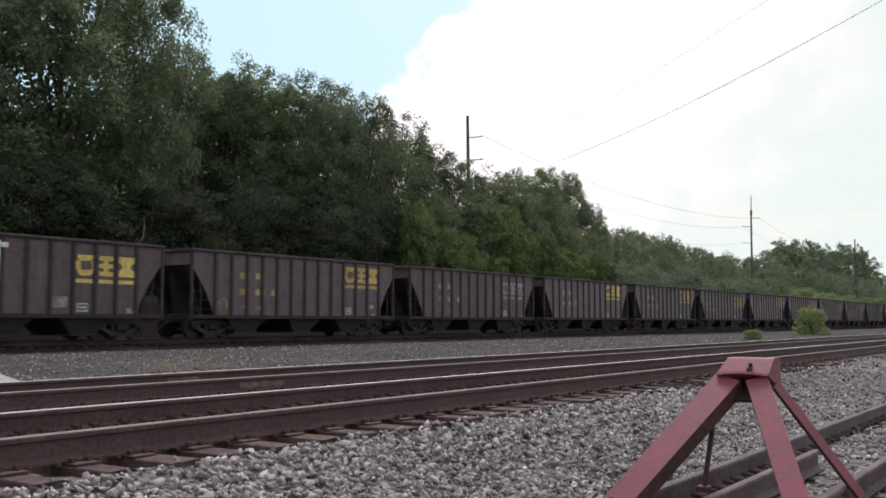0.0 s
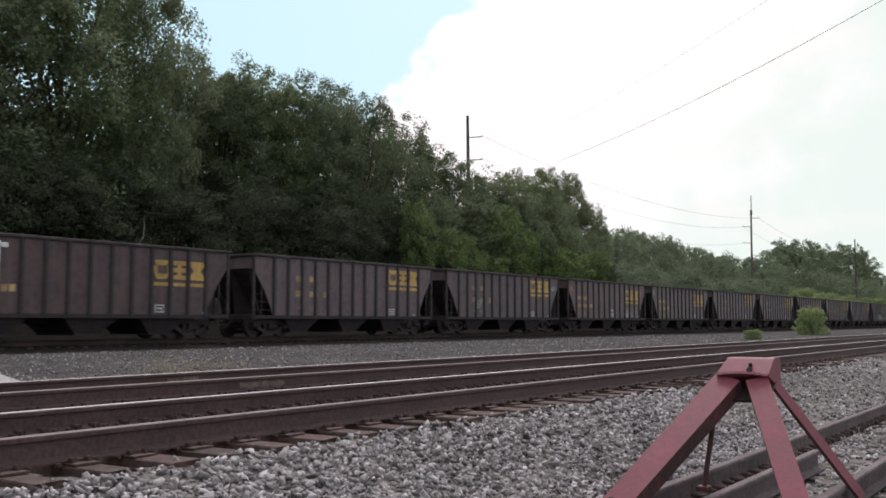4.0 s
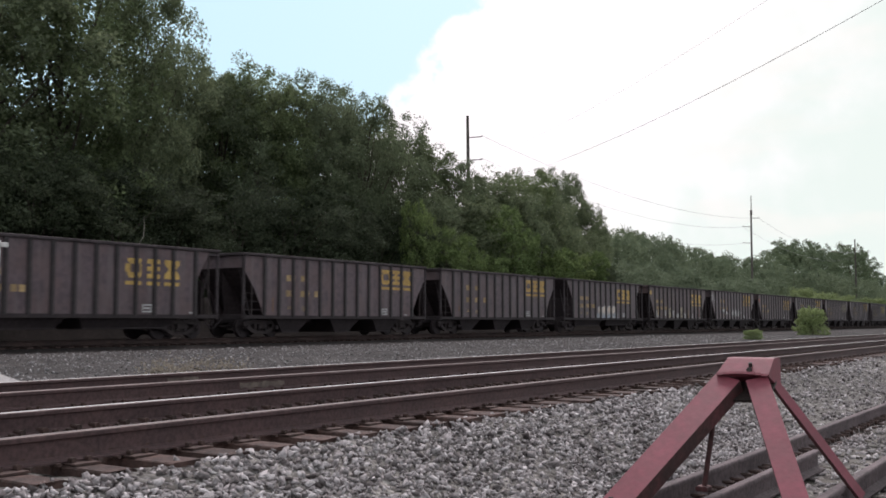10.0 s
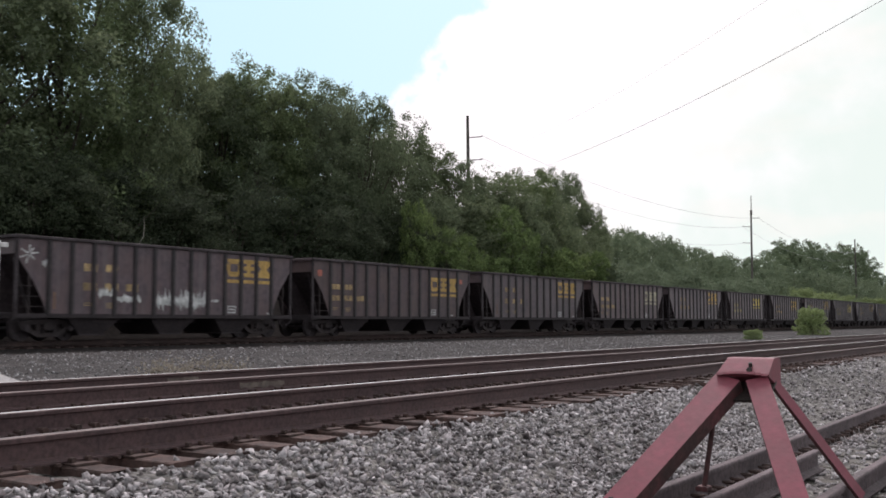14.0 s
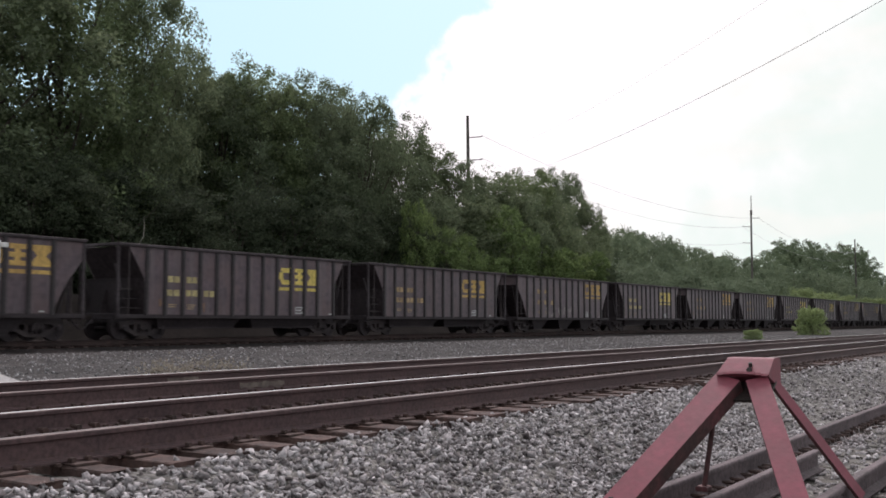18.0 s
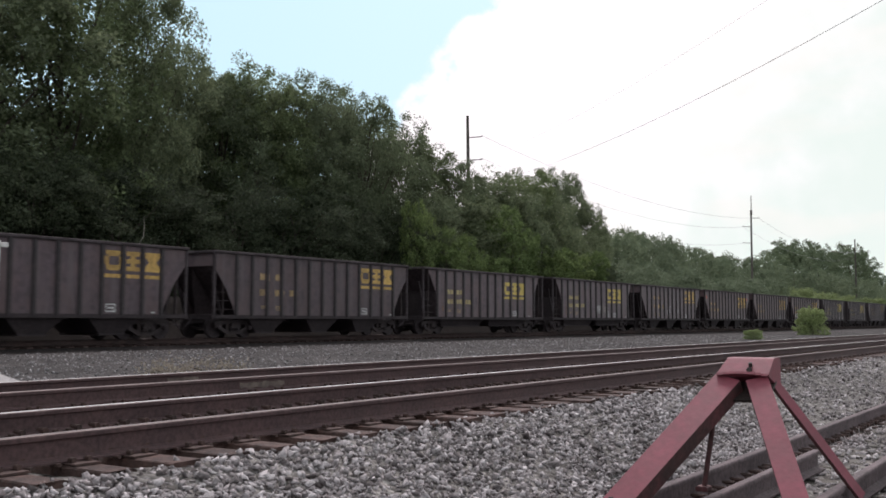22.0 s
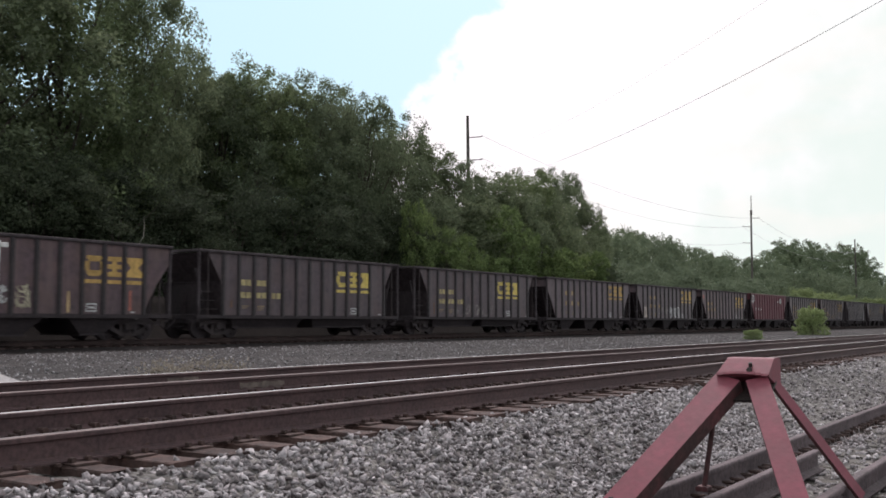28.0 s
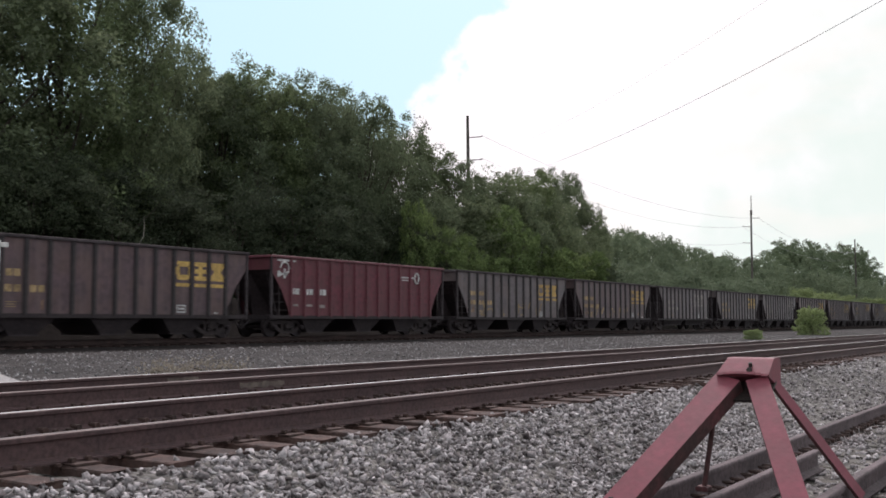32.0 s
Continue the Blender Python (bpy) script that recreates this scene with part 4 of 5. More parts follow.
def side_sheet(kind):
    """Steel side, cut away at each end above the slope sheets."""
    right = [(5.66, SILL), (5.80, 1.35), (6.20, 2.10), (6.78, 2.86), (POST, 2.95), (POST, TOP)]
    left = [(-POST, TOP), (-POST, 2.95), (-6.78, 2.86), (-6.20, 2.10), (-5.80, 1.35), (-5.66, SILL)]
    if kind == "tub":
        right = [(5.68, SILL), (5.69, 1.9), (5.76, 2.40), (5.98, 2.80), (6.30, 3.34), (6.48, TOP)]
        left = [(-6.42, TOP), (-6.25, 3.34), (-5.90, 2.80), (-5.66, 2.40), (-5.58, 1.9), (-5.55, SILL)]
    return right + left


def make_truck(parent, x):
    t = part("truck", Shape().box((0, 0, 0.52), (0.36, 2.3, 0.22), 0.05), TRUCK, parent, "four-wheel truck of dark cast steel", at=(x, 0, 0))
    for sy in (-1, 1):
        y = sy * 1.0
        s = Shape()
        for p, q, h in (((-1.12, 0.60), (-0.38, 0.70), 0.14), ((-0.42, 0.70), (0.42, 0.70), 0.16), ((0.38, 0.70), (1.12, 0.60), 0.14), ((-1.0, 0.54), (-0.40, 0.24), 0.11), ((-0.44, 0.23), (0.44, 0.23), 0.11), ((0.40, 0.24), (1.0, 0.54), 0.11), ((-0.34, 0.2), (-0.34, 0.7), 0.09), ((0.34, 0.2), (0.34, 0.7), 0.09)):
            s.beam((p[0], y, p[1]), (q[0], y, q[1]), 0.16, h, up=(0, 1, 0))
        for k in (-0.89, 0.89):
            s.box((k, y, 0.52), (0.40, 0.15, 0.24), 0.03)
        part("side_frame", s, TRUCK, t)
        q = Shape()
        for k in (-0.20, 0.0, 0.20):
            for j in range(4):
                q.tube([(k, y - sy * -0.10, 0.29 + j * 0.085), (k, y - sy * -0.10, 0.335 + j * 0.085)], 0.075, 6)
        part("spring_nest", q, UNDER, t)
        for k in (-0.89, 0.89):
            c = Shape()
            c.tube([(k, y, 0.455), (k, y + sy * 0.18, 0.455), (k, y + sy * 0.20, 0.455)], [0.11, 0.11, 0.05], 10)
            part("bearing_cap", c, EDGE, t)
    for k in (-0.89, 0.89):
        w = Shape()
        w.tube([(0, -0.95, 0), (0, 0.95, 0)], 0.075, 10)
        for sy in (-1, 1):
            y = sy * 0.7525
            w.tube([(0, y - sy * 0.10, 0), (0, y - sy * 0.07, 0), (0, y - sy * 0.065, 0), (0, y + sy * 0.065, 0)], [0.475, 0.475, 0.457, 0.45], 20)
            for a in range(4):
                b = a * math.pi / 2
                w.box((0.28 * math.cos(b), y + sy * 0.075, 0.28 * math.sin(b)), (0.10, 0.03, 0.10), 0.01)
        part("wheelset", w, UNDER, t, at=(k, 0, 0.457))
    return t


def make_car(kind, label):
    car = thing("hopper_car", label, "railway car", "coal train")
    body = CAR_BLACK
    for sy in (-1, 1):
        s = Shape()
        y = sy * (SIDE - 0.06)
        s.prism(side_sheet(kind), "y", y - 0.012, y + 0.012)
        part("side_sheet", s, body, car, "weathered dark steel side")
        c = Shape()
        c.box((0, sy * (SIDE - 0.03), TOP - 0.06), (2 * POST + 0.16, 0.13, 0.12), 0.02)
        part("top_chord", c, EDGE, car)
        q = Shape()
        q.prism([(sy * (SIDE - 0.10), SILL - 0.10), (sy * (SIDE + 0.0), SILL - 0.10), (sy * (SIDE + 0.0), SILL + 0.05), (sy * (SIDE - 0.02), SILL + 0.05), (sy * (SIDE - 0.02), SILL - 0.07), (sy * (SIDE - 0.10), SILL - 0.07)], "x", -POST, POST)
        part("side_sill", q, UNDER, car)
        # ribs darker than the side sheet
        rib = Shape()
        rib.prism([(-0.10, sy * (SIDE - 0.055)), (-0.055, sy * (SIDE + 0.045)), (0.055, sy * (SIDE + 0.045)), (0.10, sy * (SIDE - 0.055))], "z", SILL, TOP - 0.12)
        me = rib.mesh("rib", DARK_STEEL)
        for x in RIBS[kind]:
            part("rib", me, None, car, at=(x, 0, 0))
        for sx in (-1, 1):
            p = Shape()
            p.box((sx * POST, sy * (SIDE - 0.05), (SILL + TOP - 0.12) / 2), (0.11, 0.11, TOP - 0.12 - SILL), 0.015)
            part("end_post", p, EDGE, car)
        # struts in the open corners, grab irons at one end
        cut = 2.30 if kind == "triple" else 3.5
        for sx in (-1, 1):
            u = Shape()
            u.box((sx * (POST - 0.50), sy * (SIDE - 0.05), (SILL + cut) / 2), (0.055, 0.05, cut - SILL), 0.008)
            part("corner_strut", u, TRUCK, car)
        for j in range(3):
            l = Shape()
            l.box((sy * (POST - 0.36 - 0.10 * (2 - j)), sy * (SIDE - 0.10), 1.22 + j * 0.36), (0.66 + 0.20 * (2 - j), 0.03, 0.03), 0.006)
            part("grab_iron", l, TRUCK, car)
        sx = -sy
        g = Shape()
        g.box((sx * (POST - 0.45), sy * (SIDE - 0.02), SILL - 0.36), (0.42, 0.05, 0.03), 0.006)
        for dx in (0.25, 0.65):
            g.box((sx * (POST - dx), sy * (SIDE - 0.02), SILL - 0.22), (0.03, 0.04, 0.30), 0.006)
        part("step", g, UNDER, car)
    # end slope sheets, cross chords, floor of the hopper
    for sx in (-1, 1):
        z0 = 1.0
        x0 = 5.0
        s = Shape()
        if kind == "tub":
            g = -0.1 if sx > 0 else 0.0
            s.prism([(sx * (x - g), z) for x, z in ((6.40, TOP - 0.1), (6.23, 3.34), (5.88, 2.80), (5.64, 2.40), (5.56, 1.9), (5.53, z0), (5.50, z0), (5.53, 1.9), (5.61, 2.40), (5.85, 2.80), (6.20, 3.34), (6.37, TOP - 0.1))], "y", -SIDE + 0.08, SIDE - 0.08)
            q = Shape()
            q.box((sx * 6.2, 0, 1.66), (0.03, 2.6, 1.36))
            q.box((sx * 6.2, 0, 2.36), (0.12, 2.6, 0.05))
            part("end_panel", q, UNDER, car)
        else:
            s.prism([(sx * 6.78, 3.05), (sx * 6.81, 3.05), (sx * (x0 + 0.05), z0), (sx * x0, z0)], "y", -SIDE + 0.08, SIDE - 0.08)
        part("slope_sheet", s, SLOPE, car, "sloping end sheet black with coal dust")
        g = Shape()
        if kind == "tub":
            g.prism([(sx * 5.7, SILL), (sx * 5.7, 2.3), (sx * 6.1, 2.3), (sx * 6.6, SILL)], "y", -0.02, 0.02)
        else:
            g.prism([(sx * 5.1, SILL), (sx * 6.72, 2.9), (sx * 6.72, 2.2), (sx * 6.5, SILL)], "y", -0.02, 0.02)
        part("center_web", g, SLOPE, car)
        e = Shape()
        if kind != "tub":
            e.prism([(sx * 6.78, 3.05), (sx * 6.81, 3.05), (sx * 6.81, TOP), (sx * 6.78, TOP)], "y", -SIDE + 0.05, SIDE - 0.05)
            part("end_sheet", e, body, car)
        c = Shape()
        c.box((sx * (POST + 0.02), 0, TOP - 0.06), (0.13, 2 * SIDE - 0.19, 0.12), 0.02)
        part("end_chord", c, EDGE, car)
        b = Shape()
        b.box((sx * (POST + 0.02), 0, SILL - 0.03), (0.14, 2 * SIDE - 0.05, 0.22), 0.02)
        part("end_sill", b, EDGE, car)
        k = Shape()
        k.box((sx * 7.22, 0, 0.86), (0.72, 0.16, 0.16), 0.03)
        k.box((sx * 7.56, 0.05, 0.86), (0.18, 0.30, 0.28), 0.05)
        part("coupler", k, IRON, car)
        h = Shape()
        h.tube([(sx * 7.15, -0.45, 0.80), (sx * 7.35, -0.42, 0.60), (sx * 7.55, -0.40, 0.42), (sx * 7.62, -0.38, 0.40)], 0.03, 6)
        part("brake_hose", h, EDGE, car)
        for sy in (-1, 1):
            d = Shape()
            d.beam((sx * 6.1, sy * 1.1, 0.95), (sx * 6.74, sy * 1.1, 2.9), 0.08, 0.08, up=(0, 1, 0))
            part("slope_brace", d, UNDER, car)
    w = Shape()
    w.tube([(6.98, 0.75, 2.1), (7.02, 0.75, 2.1)], [0.28, 0.28], 16)
    part("brake_wheel", w, IRON, car)
    m = Shape()
    m.box((0, 0, 0.80), (2 * 6.95, 0.34, 0.34), 0.02)
    part("center_sill", m, UNDER, car)
    bays = (-3.55, 0.2, 3.55) if kind == "triple" else (-2.6, 2.6)
    depth, half = (0.24, 1.25) if kind == "triple" else (0.46, 2.35)
    for x in bays:
        c = Shape()
        top_, low_ = half, half * (0.42 if kind == "triple" else 0.86)
        vs = [(x - top_, -1.40, SILL - 0.02), (x + top_, -1.40, SILL - 0.02), (x + top_, 1.40, SILL - 0.02), (x - top_, 1.40, SILL - 0.02),
              (x - low_, -1.15, depth), (x + low_, -1.15, depth), (x + low_, 1.15, depth), (x - low_, 1.15, depth)]
        c.add(vs, [(0, 1, 5, 4), (1, 2, 6, 5), (2, 3, 7, 6), (3, 0, 4, 7), (4, 5, 6, 7), (0, 3, 2, 1)])
        c.box((x, 0, depth - 0.02), (2 * low_ + 0.1, 2.4, 0.06), 0.01)
        part("hopper_bay" if kind == "triple" else "tub", c, UNDER, car)
    # hopper floor dark with coal dust
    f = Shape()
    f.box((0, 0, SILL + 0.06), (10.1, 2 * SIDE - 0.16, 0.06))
    part("hopper_floor", f, DARK_STEEL, car)
    for x in (-5.3, 5.3):
        make_truck(car, x)
    return car


NEAR = -SIDE + 0.042          # just proud of the near side sheet (car turned so that this faces the camera)


def panel_mesh(name, rects, material, depth=0.006):
    """Flat painted rectangles on the side sheet: x0, z0, x1, z1."""
    s = Shape()
    for x0, z0, x1, z1 in rects:
        s.box(((x0 + x1) / 2, NEAR, (z0 + z1) / 2), (x1 - x0, depth, z1 - z0))
    return s.mesh(name, material)


def emblem_meshes(material):
    """Three plain emblem blocks with a bar under each: a square ring, a slotted block, and an hourglass."""
    a = Shape()
    x0, x1, z0, z1 = 3.02, 3.78, 2.42, 3.17
    e = 0.21
    for p, q in (((x0 + e, z0), (x1 - 0.1, z0)), ((x0 + e, z1 - 0.21), (x1 - 0.1, z1 - 0.21))):
        a.prism([p, q, (q[0] + 0.1, q[1] + 0.1), (q[0] + 0.1, q[1] + 0.21), (p[0] - 0.1, p[1] + 0.21), (p[0] - 0.1, p[1] + 0.1)], "y", NEAR - 0.003, NEAR + 0.003)
    a.prism([(x0, z0 + e), (x0 + 0.24, z0 + 0.21), (x0 + 0.24, z1 - 0.21), (x0, z1 - e)], "y", NEAR - 0.003, NEAR + 0.003)
    a.prism([(x1 - 0.06, z0 + 0.21), (x1, z0 + 0.21), (x1, z1 - 0.21), (x1 - 0.06, z1 - 0.21)], "y", NEAR - 0.003, NEAR + 0.003)
    b = Shape()
    x0, x1 = 4.06, 4.68
    zz = (z0, z0 + 0.17, z0 + 0.29, z0 + 0.46, z0 + 0.58, z1)
    for p in ((x0, zz[0], x1, zz[1]), (x0 + 0.2, zz[1], x1 - 0.2, zz[2]), (x0, zz[2], x1, zz[3]), (x0 + 0.2, zz[3], x1 - 0.2, zz[4]), (x0, zz[4], x1, zz[5])):
        b.box(((p[0] + p[2]) / 2, NEAR, (p[1] + p[3]) / 2), (p[2] - p[0], 0.006, p[3] - p[1]))
    c = Shape()
    x0, x1 = 4.92, 5.68
    zm, xm = (z0 + z1) / 2, (x0 + x1) / 2
    c.prism([(x0, z0), (x1, z0), (x1, z0 + 0.16), (xm + 0.17, zm), (x1, z1 - 0.16), (x1, z1), (x0, z1), (x0, z1 - 0.16), (xm - 0.17, zm), (x0, z0 + 0.16)], "y", NEAR - 0.003, NEAR + 0.003)
    bar = panel_mesh("emblem_bar", [(3.02, 2.15, 3.78, 2.29)], material)
    return [("emblem_block", a.mesh("emblem_block", material)), ("emblem_block", b.mesh("emblem_block", material)), ("emblem_block", c.mesh("emblem_block", material)),
            ("emblem_bar", bar), ("emblem_bar", panel_mesh("emblem_bar", [(4.06, 2.15, 4.68, 2.29)], material)), ("emblem_bar", panel_mesh("emblem_bar", [(4.92, 2.15, 5.68, 2.29)], material))]


def mark_meshes(material, x, up_z=2.26, dn_z=1.72, tall=0.25):
    """Unreadable stencilled marks as bars, in the panels from x on."""
    up = [(x + 0.16 + k, up_z, x + 0.42 + k, up_z + tall) for k in (0.0, 0.32)] + [(x + 1.12 + k, up_z, x + 1.36 + k, up_z + tall) for k in (0.0, 0.30)]
    dn = [(x + 0.14 + k, dn_z, x + 0.40 + k, dn_z + tall) for k in (0.0, 0.33)] + [(x + 1.10 + k, dn_z, x + 1.36 + k, dn_z + tall) for k in (0.0, 0.33)] + [(x + 2.06 + k, dn_z, x + 2.30 + k, dn_z + tall) for k in (0.0, 0.31)]
    sm = [(x + 0.2, 1.36, x + 0.62, 1.385), (x + 0.2, 1.28, x + 0.55, 1.305), (x + 1.16, 1.36, x + 1.60, 1.385), (x + 1.16, 1.28, x + 1.55, 1.305), (x + 1.16, 1.20, x + 1.5, 1.225)]
    return [("letter_bar", panel_mesh("letter_bar", [r], material)) for r in up] + [("number_bar", panel_mesh("number_bar", [r], material)) for r in dn] + [("data_bars", panel_mesh("data_bars", sm, DIM))]


def frame_mesh():
    """Small white stencil frame with bars inside."""
    x, z = 3.2, 1.06
    return panel_mesh("stencil_panel", [(x, z, x + 0.46, z + 0.05), (x, z + 0.26, x + 0.46, z + 0.31), (x, z + 0.05, x + 0.05, z + 0.26), (x + 0.41, z + 0.05, x + 0.46, z + 0.26), (x + 0.1, z + 0.12, x + 0.36, z + 0.19)], WHITE)


def scrawl_mesh(seed, x0, x1, z0, z1, strokes, width, material):
    """Loose sprayed strokes between two corners: loops and hooks that curl as they go."""
    rnd = random.Random(seed)
    s = Shape()
    size = min(x1 - x0, z1 - z0)
    for _ in range(strokes):
        x, z = rnd.uniform(x0, x1), rnd.uniform(z0, z1)
        a, curl = rnd.uniform(0, 6.28), rnd.choice((-1, 1)) * rnd.uniform(0.1, 0.75)
        w = width * rnd.uniform(0.5, 1.0)
        y = NEAR - rnd.uniform(0.0, 0.004)
        for _ in range(rnd.randrange(5, 10)):
            step = size * rnd.uniform(0.13, 0.24)
            nx, nz = x + step * math.cos(a), z + 1.3 * step * math.sin(a)
            if not (x0 < nx < x1 and z0 < nz < z1):
                a += 2.2
                continue
            d = Vector((nx - x, 0, nz - z)).normalized() * w * 0.3
            s.beam((x - d.x, y, z - d.z), (nx + d.x, y, nz + d.z), w, 0.005, up=(0, 1, 0))
            a += curl + rnd.uniform(-0.3, 0.3)
            if rnd.random() < 0.15:
                curl = -curl
            x, z = nx, nz
    return s.mesh("graffiti", material)


def burst_mesh(seed, bursts, material):
    """Star-like sprayed bursts: centre x, centre z, reach."""
    rnd = random.Random(seed)
    s = Shape()
    for x, z, r in bursts:
        for k in range(7):
            a = k * 0.9 + rnd.uniform(-0.3, 0.3)
            q = r * rnd.uniform(0.6, 1.1)
            y = NEAR - 0.001 * k
            s.beam((x + 0.15 * r * math.cos(a), y, z + 0.15 * r * math.sin(a)), (x + q * math.cos(a), y, z + q * math.sin(a)), 0.05, 0.004, up=(0, 1, 0))
    return s.mesh("graffiti", material)


def flame_mesh(seed, x0, x1, z0, z1, spikes, material):
    """A patch of sprayed paint with ragged spikes above and below."""
    rnd = random.Random(seed)
    s = Shape()
    zm = z0 + (z1 - z0) * 0.42
    for k in range(spikes):
        x = x0 + (x1 - x0) * (k + rnd.uniform(0.2, 0.8)) / spikes
        w = (x1 - x0) / spikes * rnd.uniform(0.55, 0.95)
        lean = rnd.uniform(-0.6, 0.6) * w
        up = z1 - (z1 - zm) * rnd.uniform(0.0, 0.65)
        dn = z0 + (zm - z0) * rnd.uniform(0.0, 0.7)
        y = NEAR - 0.0006 * (k % 5)
        s.prism([(x - w, zm + rnd.uniform(-0.06, 0.06)), (x - lean * 0.4, dn), (x + w, zm + rnd.uniform(-0.06, 0.06)), (x + lean, up)], "y", y - 0.003, y + 0.002)
    return s.mesh("graffiti", material)


def dome_mesh(material, x0, z0, n, w, h):
    """A row of rounded sprayed shapes."""
    s = Shape()
    for k in range(n):
        x = x0 + k * w * 0.92
        s.prism([(x, z0)] + [(x + w / 2 - w / 2 * math.cos(a), z0 + h * (0.35 + 0.65 * math.sin(a))) for a in [math.pi * q / 8 for q in range(9)]] + [(x + w, z0)], "y", NEAR - 0.004 - 0.001 * k, NEAR + 0.002)
    return s.mesh("graffiti", material)


def arc_mesh(x, z, w, h):
    """A sprayed white arc."""
    s = Shape()
    pts = [(x + w / 2 - w / 2 * math.cos(math.pi * q / 8), z + h * math.sin(math.pi * q / 8)) for q in range(9)]
    for p, q in zip(pts, pts[1:]):
        s.beam((p[0], NEAR - 0.009, p[1]), (q[0], NEAR - 0.009, q[1]), 0.05, 0.004, up=(0, 1, 0))
    return s.mesh("graffiti", WHITE)


# per car, counted from the head: kind, body, emblem paint, extras
CARS = {
    -24: ("triple", "black", "y", ""), -23: ("triple", "black", "b", "w"), -22: ("triple", "black", "y", "nz"), -21: ("triple", "brown", "p", ""), -20: ("triple", "black", "b", ""),
    -19: ("triple", "black", "o", ""), -18: ("triple", "brown", "o", ""), -17: ("triple", "black", "y", ""), -16: ("triple", "black", "y", "ul"), -15: ("triple", "brown", "y", "rgkm"),
    -14: ("triple", "brown", "o", "t"), -13: ("triple", "black", "o", ""), -12: ("triple", "black", "o", ""), -11: ("tub", "black", "y", ""), -10: ("triple", "black", "o", ""),
    -9: ("triple", "black", "o", ""), -8: ("tub", "black", "y", "d"), -7: ("triple", "brown", "y", "sG"), -6: ("triple", "black", "o", "LT"), -5: ("triple", "brown", "o", "rm"),
    -4: ("triple", "black", "o", ""), -3: ("triple", "brown", "c", ""), -2: ("triple", "black", "o", ""), -1: ("tub", "black", "b", ""), 0: ("tub", "black", "y", ""),
    1: ("triple", "black", "o", "j"), 2: ("tub", "black", "b", ""), 3: ("triple", "black", "o", ""), 4: ("triple", "black", "y", ""), 5: ("tub", "black", "b", ""),
    6: ("tub", "black", "b", "K"), 7: ("triple", "black", "y", "2"), 8: ("triple", "brown", "y", "rm"), 9: ("triple", "brown", "o", ""), 10: ("triple", "brown", "o", "G"),
    11: ("tub", "black", "b", ""), 12: ("tub", "black", "b", "j"), 13: ("triple", "black", "o", ""), 14: ("triple", "black", "y", "BjP"), 15: ("triple", "brown", "y", "r"),
    16: ("triple", "red", "q", ""), 17: ("triple", "grey", "o", "v"), 18: ("triple", "brown", "o", "v"), 19: ("tub", "grey", "p", ""), 20: ("triple", "grey", "y", ""),
    21: ("triple", "grey", "p", ""), 22: ("triple", "brown", "o", ""), 23: ("triple", "brown", "o", ""), 24: ("triple", "black", "o", ""), 25: ("triple", "black", "y", ""), 26: ("triple", "black", "o", "")}
CAR_LABELS = {"black": "dusty black steel coal hopper car with ribbed sides", "brown": "rusty brown-black steel coal hopper car with ribbed sides",
              "grey": "faded grey steel coal hopper car with ribbed sides", "red": "dull red steel coal hopper car with white emblems"}
# small surges of the train ahead of and behind its mean speed: seconds, metres
SURGE = ((0, 0.72), (1, 0.75), (2, 0.62), (3, 0.10), (6, -0.03), (7, 0.25), (8, 0.0), (9, -0.2), (10, 0.05), (11, -0.08), (12, 0.15), (13, 0.32), (14, 0.05), (17, -0.42), (18, -0.22),
         (19, 0.12), (20, 0.0), (21, 0.0), (22, 0.15), (23, 0.12), (24, 0.52), (25, 0.72), (28, 0.2), (29, 0.2), (30, 0.5), (31, 0.15), (32, -0.03))
train = {}


def car_x(k, t):
    """Centre of car k along the track at t seconds."""
    return 28.75 + PITCH * k - SPEED * (t - 19.0) + float(np.interp(t, [q[0] for q in SURGE], [q[1] for q in SURGE]))


